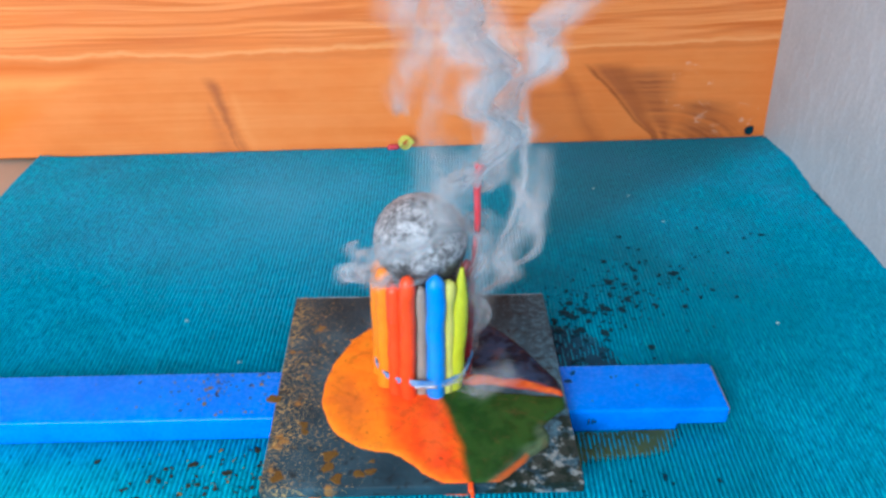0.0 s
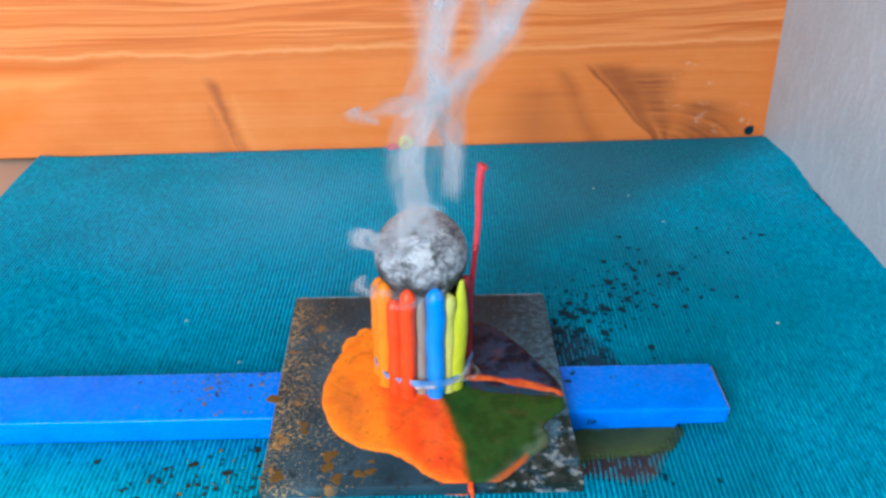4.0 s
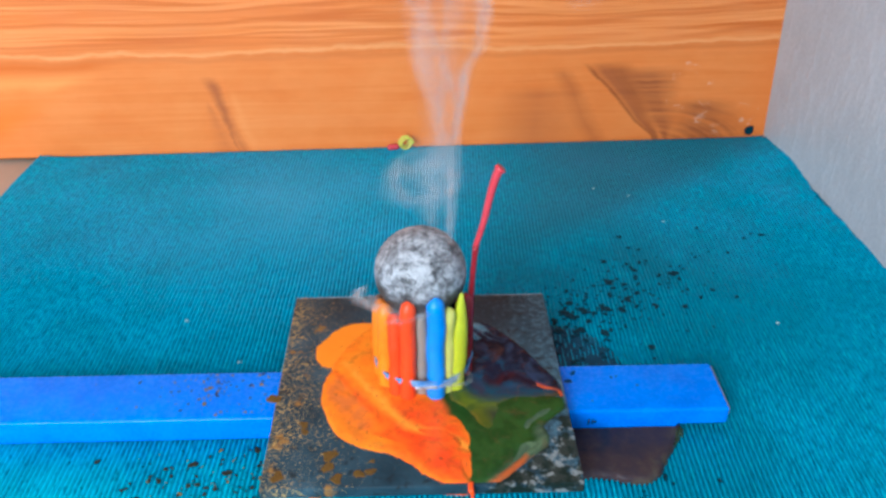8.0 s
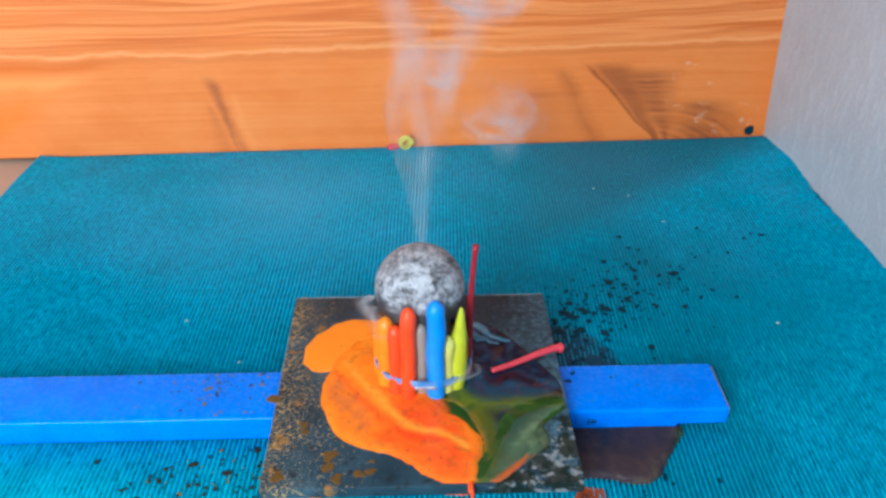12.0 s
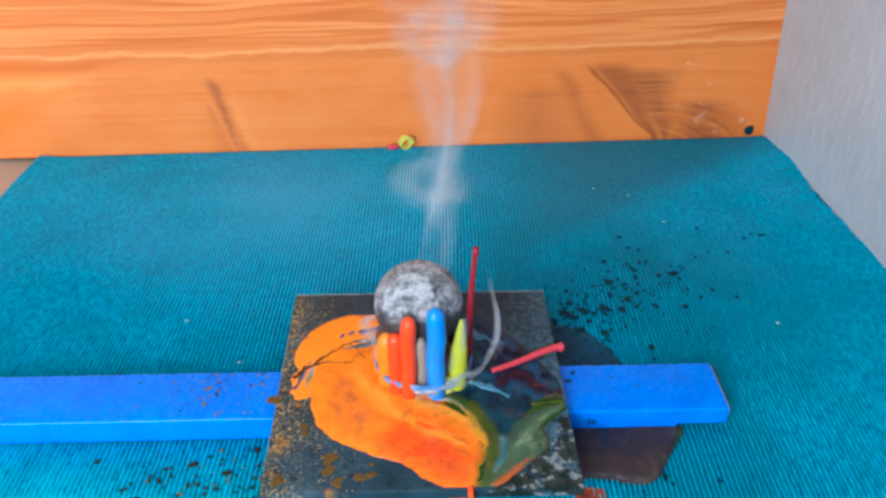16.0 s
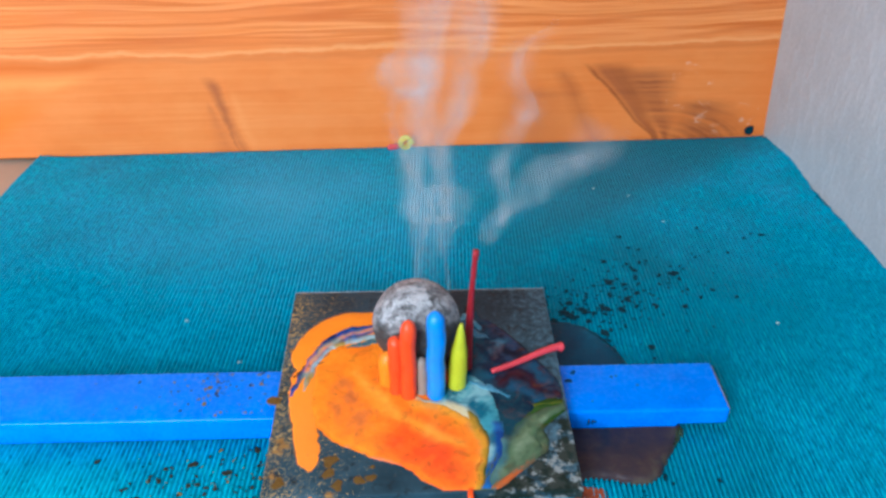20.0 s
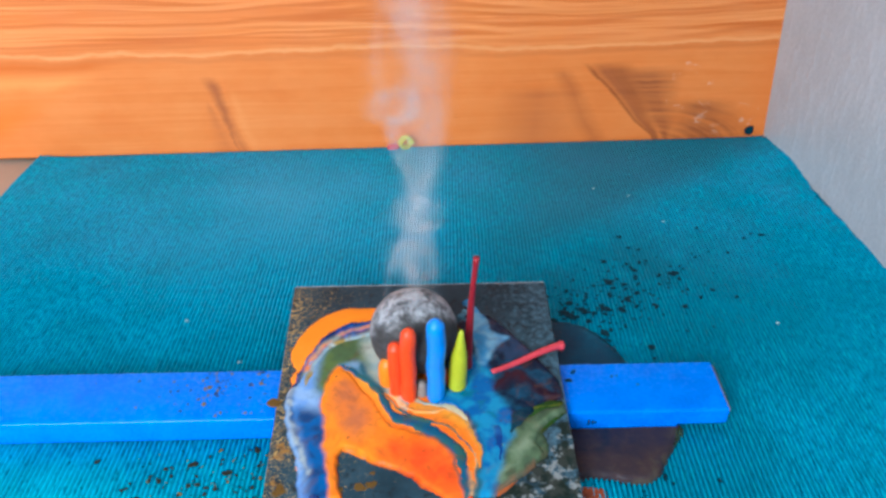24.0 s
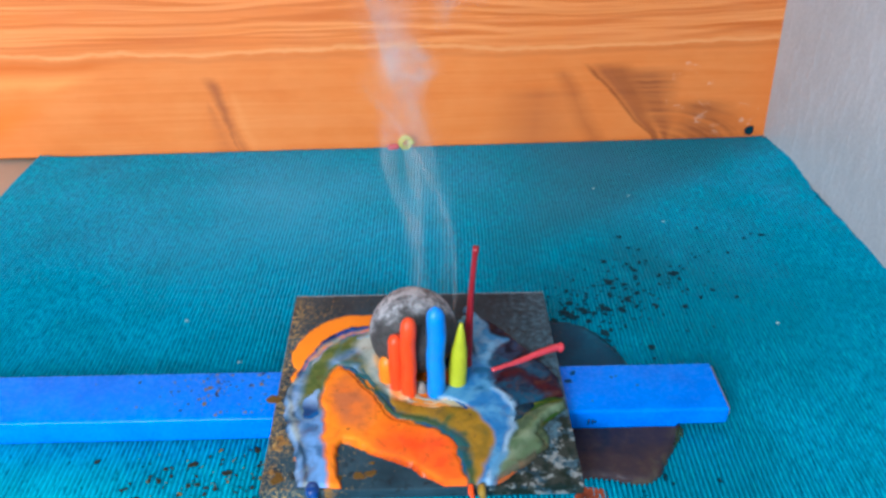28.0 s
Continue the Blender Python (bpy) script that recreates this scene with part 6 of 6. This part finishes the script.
def drifting(pts, widths, seed, depth=0.012, sub=8):
    """A strand through places (x, z) in mm, that strays a little; with its radii in mm."""
    path = spline([(x * MM, depth, z * MM) for x, z in pts], False, sub)
    n = len(path) - 1
    radii = [float(np.interp(i / n, np.linspace(0, 1, len(widths)), widths)) * MM for i in range(n + 1)]
    for i, p in enumerate(path):
        k = i / 7
        path[i] = p + Vector((noise.noise((k, seed, 1)), 1.6 * noise.noise((k, seed, 5)), 0.5 * noise.noise((k, seed, 9)))) * radii[i] * 0.7
    return path, radii


def roll(radius, start, sweep, thick, seed, squash=0.85, n=40):
    """A curl of smoke rolled up on itself, upright."""
    path, radii = [], []
    for i in range(n + 1):
        u = i / n
        a, r = radians(start + sweep * u), radius * (1 - 0.45 * u)
        path.append(Vector((r * math.cos(a), 0.35 * r * math.sin(a + seed) + 0.2 * radius * (u - 0.5), r * squash * math.sin(a))))
        radii.append(thick * (0.45 + 0.9 * math.sin(math.pi * u) + 0.3 * noise.noise((u * 5, seed, 2))))
    return path, radii


def smoke(name, label, strands, seed, fade=0.10, out=0.35):
    bm = bmesh.new()
    layer = bm.verts.layers.float.new("veil")
    for k, (path, radii, dense) in enumerate(strands):
        smoke_strand(bm, layer, path, radii, dense, seed=seed + 3.7 * k, fade_in=fade, fade_out=out)
    ob = part(name, bm, SMOKE)
    return tagged(ob, label, "smoke", kind="stuff")


# columns that stand over the ball; winding, they climb as they turn
COLUMNS = [
    (smoke("smoke_column", "thin grey smoke column rising from the hot ball",
           [(winding(0.23, 0.003, 0.004, 0.012, 1.2, 0.3), growing(0.0042, 0.024, 1.2), 0.030), (winding(0.16, 0.004, 0.005, 0.010, 1.0, 2.6), growing(0.0030, 0.010, 1.2), 0.024)], 1, 0.28), 0.004, 0.006, 5.2, 0.0),
    (smoke("smoke_column", "pale smoke veil over the hot ball",
           [(winding(0.22, 0.006, 0.006, 0.022, 1.1, 1.9), growing(0.0048, 0.024, 1.2), 0.018)], 2, 0.3), 0.006, 0.008, 6.3, 1.1),
    (smoke("smoke_wisp", "faint smoke thread rising beside the ball",
           [(winding(0.12, 0.010, 0.012, 0.022, 0.7, 5.6), growing(0.0012, 0.006), 0.024)], 3), 0.004, 0.004, 7.0, 2.0),
]


def strands(rows, seed):
    return [(*drifting(pts, widths, seed + 2.3 * k, depth), dense) for k, (pts, widths, dense, depth) in enumerate(rows)]


# the thick smoke of the first seconds: plumes that rise one after the other and drift away; seconds at which each stands as built, its speed
PLUMES = [(smoke("smoke_plume", "dense white smoke plume billowing off the ball", strands(made, 5 + 11 * k), 20 + k, 0.06, 0.25), at, speed) for k, (at, speed, made) in enumerate((
    (0.0, 0.070, (([(-8, 66), (-3, 84), (12, 102), (22, 112), (28, 126), (27, 144), (20, 160), (14, 176), (12, 195)], [8, 11, 12, 12, 13, 15, 18, 20, 22], 0.240, 0.004),
                   ([(24, 98), (31, 112), (34, 135), (42, 152), (51, 168), (57, 187)], [4, 7, 8, 10, 12, 13], 0.170, 0.012),
                   ([(31, 77), (36, 88), (39, 106), (39, 124), (37, 142)], [1.0, 2.2, 2.8, 3, 4], 0.170, 0.010),
                   ([(-6, 128), (-3, 150), (-7, 170), (-8, 188)], [5, 10, 12, 13], 0.090, 0.020))),
    (1.0, 0.060, (([(6, 20), (4, 50), (8, 80), (20, 103), (26, 124), (21, 146), (13, 162), (7, 185)], [7, 8, 10, 11, 13, 15, 18, 20], 0.170, 0.006),
                  ([(28, 112), (37, 124), (40, 140), (46, 160), (50, 182)], [2, 7, 9, 10, 11], 0.110, 0.014),
                  ([(40, 122), (50, 132), (47, 150), (34, 168)], [2, 4, 6, 7], 0.080, 0.020))),
    (2.0, 0.050, (([(4, 0), (2, 40), (2, 80), (5, 103), (11, 122), (0, 133), (-4, 144), (8, 151), (22, 160), (24, 180)], [6, 7, 8, 8, 9, 12, 13, 12, 13, 14], 0.150, 0.004),
                  ([(20, 120), (27, 130), (27, 148), (40, 168)], [3, 7, 8, 9], 0.050, 0.010))),
    (3.0, 0.045, (([(0, -30), (-2, 30), (-8, 82), (4, 100), (17, 112), (27, 128), (31, 146), (38, 158), (50, 176)], [5, 7, 10, 10, 9, 9, 9, 10, 12], 0.130, -0.004),
                  ([(10, 50), (13, 90), (19, 122), (11, 150), (7, 170)], [3, 6, 8, 10, 13], 0.070, 0.012))),
    (19.2, 0.060, (([(26, 22), (36, 40), (46, 52), (60, 62), (74, 74)], [4, 11, 14, 15, 13], 0.038, 0.020),
                   ([(30, 34), (30, 60), (36, 84), (34, 104), (42, 118)], [3, 7, 9, 9, 9], 0.040, 0.012),
                   ([(6, 40), (8, 70), (12, 92), (18, 112), (16, 140)], [4, 6, 8, 9, 12], 0.055, 0.008))),
    (6.0, 0.030, (([(4, 20), (6, 70), (10, 92), (16, 104), (14, 122), (12, 142), (16, 165)], [3, 4, 4, 4, 5, 7, 10], 0.060, 0.004),)),
))]

# billows that break out of the ball and climb: seconds, place (x, z in mm) then, radius, speed, strength, start and sweep of the curl
BILLOWS = []
for k, (at, x, z, radius, speed, dense, start, sweep) in enumerate((
        (7.0, 34, 150, 16, 0.045, 0.050, 150, 230), (9.0, 6, 147, 17, 0.042, 0.055, 60, 420), (9.0, 28, 112, 10, 0.050, 0.050, 200, -300), (10.0, 25, 124, 13, 0.040, 0.060, 120, -330),
        (11.0, 13, 116, 19, 0.038, 0.070, 100, 380), (12.0, 8, 149, 13, 0.045, 0.055, 0, 400), (12.0, 32, 132, 17, 0.050, 0.050, 180, 280),
        (16.0, 10, 163, 17, 0.046, 0.045, 40, 420), (17.0, 22, 167, 16, 0.046, 0.050, 20, 430), (18.0, 9, 154, 17, 0.044, 0.055, 250, 420), (19.0, 19, 163, 19, 0.048, 0.075, 200, 430),
        (19.0, 33, 122, 12, 0.060, 0.065, 230, -320), (20.0, -2, 147, 13, 0.046, 0.050, 90, 400), (21.0, 24, 150, 15, 0.050, 0.040, 300, 330), (24.0, -8, 134, 12, 0.040, 0.045, 60, 400),
        (25.0, 6, 150, 14, 0.045, 0.040, 10, 380), (26.0, -2, 153, 17, 0.042, 0.040, 150, 400), (27.0, 5, 135, 17, 0.040, 0.055, 270, 420), (28.0, -2, 151, 11, 0.042, 0.050, 90, 360))):
    r = radius * MM
    made = [(*roll(r * 0.85, start, sweep, r * 0.52, k + 0.5), dense * 0.62), (*roll(r * 0.50, start + 140, -sweep * 0.7, r * 0.75, k + 3.1), dense * 0.55),
            ([Vector((0.2 * r * math.sin(3 * u + k), 0, r * (0.9 - 2.4 * u))) for u in (i / 24 for i in range(25))], [r * (1.1 - 0.7 * i / 24) for i in range(25)], dense * 0.45)]
    ob = smoke("smoke_billow", "curling grey smoke billow climbing off the ball", made, 60 + 5 * k, 0.18, 0.3)
    BILLOWS.append((ob, at, x * MM, z * MM, speed))


def arc_path(radius, start, sweep, z0, z1, n=26):
    return [Vector((radius * (1 + 0.15 * math.sin(5 * i / n)) * math.cos(a), radius * math.sin(a), z0 + (z1 - z0) * i / n)) for i, a in ((i, radians(start + sweep * i / n)) for i in range(n + 1))]


# smoke that clings to the ball and to the foot of the bundle
def bulge(r0, r1, n=26):
    return [r0 + (r1 - r0) * math.sin(math.pi * i / n) for i in range(n + 1)]


CLING = smoke("smoke_curl", "white smoke curl clinging to the ball",
              [(arc_path(0.0185, 175, 80, 0.004, 0.006), bulge(0.002, 0.0065), 0.085), (arc_path(0.0195, 215, 70, 0.000, 0.010), bulge(0.001, 0.0045), 0.07), (arc_path(0.022, 165, 35, 0.006, 0.000), bulge(0.001, 0.0055), 0.09)], 40)
FRONT_CURL = smoke("smoke_curl", "white smoke rolling over the front of the ball",
                   [(arc_path(0.0215, 190, 90, -0.004, 0.016), bulge(0.002, 0.010), 0.075), (arc_path(0.0220, 240, 70, 0.002, 0.020), bulge(0.001, 0.008), 0.065), (arc_path(0.0240, 175, 30, -0.002, -0.004), bulge(0.001, 0.006), 0.10)], 43)
LOW = smoke("smoke_curl", "thin smoke curl at the foot of the crayons",
            [(arc_path(0.0205, 285, 60, 0.001, 0.007), bulge(0.001, 0.0034), 0.08), (arc_path(0.024, 300, 50, 0.004, 0.001), bulge(0.0008, 0.0026), 0.06)], 41)

SIDE_CURL = smoke("smoke_curl", "round white smoke curl at the ball's foot",
                  [(*roll(0.0036, 40, 400, 0.0052, 1.3), 0.24), (*drifting([(4, -2), (10, 0), (16, 4), (22, 9)], [5, 5, 4, 2], 3.0, -0.006), 0.15), (*drifting([(0, 2), (8, 6), (14, 16), (24, 22)], [3, 5, 6, 5], 8.0, -0.004), 0.11)], 47, 0.15, 0.2)
FOOT_SMOKE = smoke("smoke_curl", "pale smoke band curling round the crayons' feet",
                   [(*drifting([(-8, 20), (0, 21), (8, 24), (16, 28), (24, 35), (30, 48), (28, 67), (26, 80)], [1.5, 3.0, 3.6, 3.4, 2.6, 1.8, 1.6, 1.4], 4.0, -0.014), 0.10),
                    (*drifting([(6, 22), (12, 32), (16, 44), (18, 58)], [2, 3.4, 3.4, 2], 9.0, -0.010), 0.05)], 51, 0.15, 0.25)
BALL_ROWS = [(0, 0.5, 6, 65.5), (3, 0.9, 6, 61.0), (6, 0.3, 6, 54.0), (8, 0.3, 6, 50.5), (12, -0.1, 8, 41.2), (16, -0.8, 10, 32.0), (19, -1.6, 11, 24.0), (21, -2.3, 11.5, 19.5), (23.5, -3.0, 10.5, 18.3), (28, -3.3, 9.5, 18.3)]


def ball_at(t):
    return [between([(r[0], r[k]) for r in BALL_ROWS], t) * MM for k in (1, 2, 3)]


def motions():
    plate_rows = [(t, on_plate(t, 0, 0, 0, 0, 0, 1.7)) for t in TIMES]
    walk(plate, plate_rows)
    bar_rows = [(t, BAR_AT @ pose(0, 0, 0, 0.42 * between(TILT, t), 0, 0)) for t in TIMES]
    walk(bar, bar_rows)
    for ob, x, y, s in FLAKES_ON_BAR:
        ob.scale = (s, s, min(s, 0.001))
        spin = rng.uniform(0, 360)
        lx, ly = x, y + 0.0172 - x * 0.0306
        walk(ob, [(t, m @ pose(lx, ly, 0.0121, 0, 0, spin)) for t, m in bar_rows])
    for ob, x, y, s in LUMPS:
        ob.scale = (s, s, 0.0012)
        walk(ob, [(t, on_plate(t, x, y, 0.0, 0, 0, x * 9000)) for t in TIMES])
    rolls = [(0, -30), (8, -18), (12, 0), (16, 30), (20, 60), (21.5, 92), (23.5, 112), (28, 118)]
    walk(ball, [(t, on_plate(t, *ball_at(t), -0.5 * between(rolls, t), 0, 0.1 * between(rolls, t))) for t in TIMES])
    for ob, x, y, tops in crayons:
        walk(ob, [(t, on_plate(t, x, y, between(tops, t) * MM - CRAYON)) for t in TIMES])
    tie_z = [(0, 9.0), (12, 8.6), (16, 7.5), (19, 2.0), (20, -2), (28, -3)]
    walk(tie, [(t, on_plate(t, 0.001, 0.0055, between(tie_z, t) * MM, 3, 0, 0)) for t in TIMES])
    walk(stick, [(t, on_plate(t)) for t in TIMES])
    joint = Vector((0.0221, 0.005, 0.0632))

    def aimed(t, at, way):
        turn = Vector((0, 0, 1)).rotation_difference(Vector(way).normalized()).to_matrix().to_4x4()
        return t, on_plate(t) @ Matrix.Translation(at) @ turn

    rest = (0.0300, 0.0012, 0.0030)
    rows = [aimed(t, joint, (w, 0, 1)) for t, w in ((0, 0.0), (3, 0.02), (5.5, 0.05), (7, 0.13), (7.5, 0.17), (8, 0.22))]
    rows += [aimed(8.2, joint, (0.8, 0, 0.9)), aimed(8.3, joint, (0.88, 0, 0.48)), aimed(8.3667, joint, (0.9, 0, -0.4)), aimed(8.4, (0.0235, 0.0045, 0.055), (0.5, -0.05, -0.85)),
             aimed(8.4333, (0.0260, 0.003, 0.034), (0.85, 0.2, -0.4)), aimed(8.5, (0.0290, 0.0015, 0.005), (0.85, 0.35, 0.4)), aimed(8.6, rest, (0.030, 0.0155, 0.0006))]
    rows += [aimed(t, rest, (0.030, 0.0155, 0.0006)) for t in TIMES if t > 8.6]
    walk(stick_top, rows)
    for ob, law, spread, lies in POOLS:
        walk(ob, [(t, on_plate(t, 0, 0, law(between(spread, t))) if lies else pose(0, 0, law(between(spread, t)))) for t in TIMES])
    early = 0.35
    for ob, sink, rows in SHEETS:
        start = max([t for t, g in rows if g == 0], default=0)
        def height(t):
            g = between(rows, t)
            if g <= 0:
                return -4.5 if t < start - 0.05 else -sink
            return -sink * (1 - g)
        times = sorted(set(TIMES + [start, max(0, start - early)]) if sink else TIMES)
        walk(ob, [(t, on_plate(t, 0, 0, height(t) * MM)) for t in times])
    for ob, rows in drips:
        walk(ob, [(t, on_plate(t, 0, -between(rows, t) * 1.6, between(rows, t) * 0.3)) for t in TIMES])
    for ob, x, y, period, phase in COLUMNS:
        rows, n = [], int(28.0 / (period / 6)) + 1
        for k in range(n + 1):
            t = 28.0 * k / n
            bx, by, bz = ball_at(t)
            rows.append((t, on_plate(t) @ pose(x + bx + 0.003 * math.sin(t * 0.9 + phase), y, bz + 0.006, 2.5 * math.sin(t * 0.7 + phase), 3.0 * math.sin(t * 0.53 + phase) + 2.0, -360 * t / period)))
        walk(ob, rows)
    for ob, at, speed in PLUMES:
        walk(ob, [(t, pose(0.004 * (t - at), 0, speed * (t - at), 0, 0, 5 * (t - at) * math.exp(-0.1 * abs(t - at)))) for t in range(29)])
    for k, (ob, at, x, z, speed) in enumerate(BILLOWS):
        # each waits hidden from the camera under the plate, then climbs behind the ball
        z -= 0.0065
        def in_ball(t):
            return (on_plate(t) @ Matrix.Translation(ball_at(t))).translation
        born = at
        while z - speed * (at - born) > in_ball(born).z + 0.006:
            born -= 0.1
        if abs(born - round(born)) < 0.31:
            born = round(born) + 0.35
        low = in_ball(born)
        rows = []
        for t in sorted({born - 0.3, born} | {float(t) for t in range(29)}):
            if t <= born:
                place = Vector((low.x, 0.020, -0.045 if t <= born - 0.3 else low.z + 0.006))
            else:
                w = (t - born) / (at - born)
                place = Vector((low.x + (x - low.x) * min(w, 1.6) ** 1.3, 0.020 + 0.012 * min(w, 1), low.z + 0.006 + (z - low.z - 0.006) * w))
            if t == born:
                place = Vector((low.x, 0.020, low.z + 0.006))
            rows.append((t, Matrix.Translation(place) @ pose(0, 0, 0, 0, 14 * max(-2, min(2, t - at)), 25 * max(-2, min(2, t - at)))))
        walk(ob, rows)
    cling_rows = []
    for k in range(57):
        t = k * 0.5
        bx, by, bz = ball_at(t)
        cling_rows.append((t, on_plate(t) @ pose(bx, by, bz - 0.014 - 0.012 * max(0, (t - 8) / 12), 0, 0, 22 * math.sin(t * 1.9))))
    walk(CLING, cling_rows)
    walk(FOOT_SMOKE, [(t, pose(x * MM, 0, z * MM, 0, 0, turn)) for t, x, z, turn in ((0, 0, -90, 0), (12.6, 0, -90, 0), (13.6, 0, -8, -10), (15, 0, -2, -4), (16, 0, 0, 2), (17, 0, 0, 0), (18, 1, -1, 5), (18.5, 2, 12, 8), (19.2, 6, 110, 14), (19.8, 10, 240, 20), (28, 40, 900, 30))])
    side = [(0, -26, -10), (1, -25, -11), (2, -24, -11), (3, -23, -9), (4, -20, 12), (5, -12, 48), (6, -2, 100), (28, 40, 1100)]
    walk(SIDE_CURL, [(t, on_plate(t) @ Matrix.Translation(ball_at(t)) @ pose(x * MM, -0.008, z * MM, 0, 12 * math.sin(2 * t), 0)) for t, x, z in side])
    rows = []
    for k in range(29):
        bx, by, bz = ball_at(k)
        rows.append((k, on_plate(k) @ pose(bx + 0.002 * max(0, k - 2), by, bz + 0.0035 * k + 0.05 * max(0, k - 3), 0, 0, 10 * math.sin(k * 1.7))))
    walk(FRONT_CURL, rows)
    walk(LOW, [(0.5 * k, on_plate(0.5 * k) @ pose(0.001, 0.0055, 0.006 - 0.03 * max(0, (k * 0.5 - 17) / 4), 0, 0, 9 * math.sin(k * 1.1))) for k in range(57)])


motions()
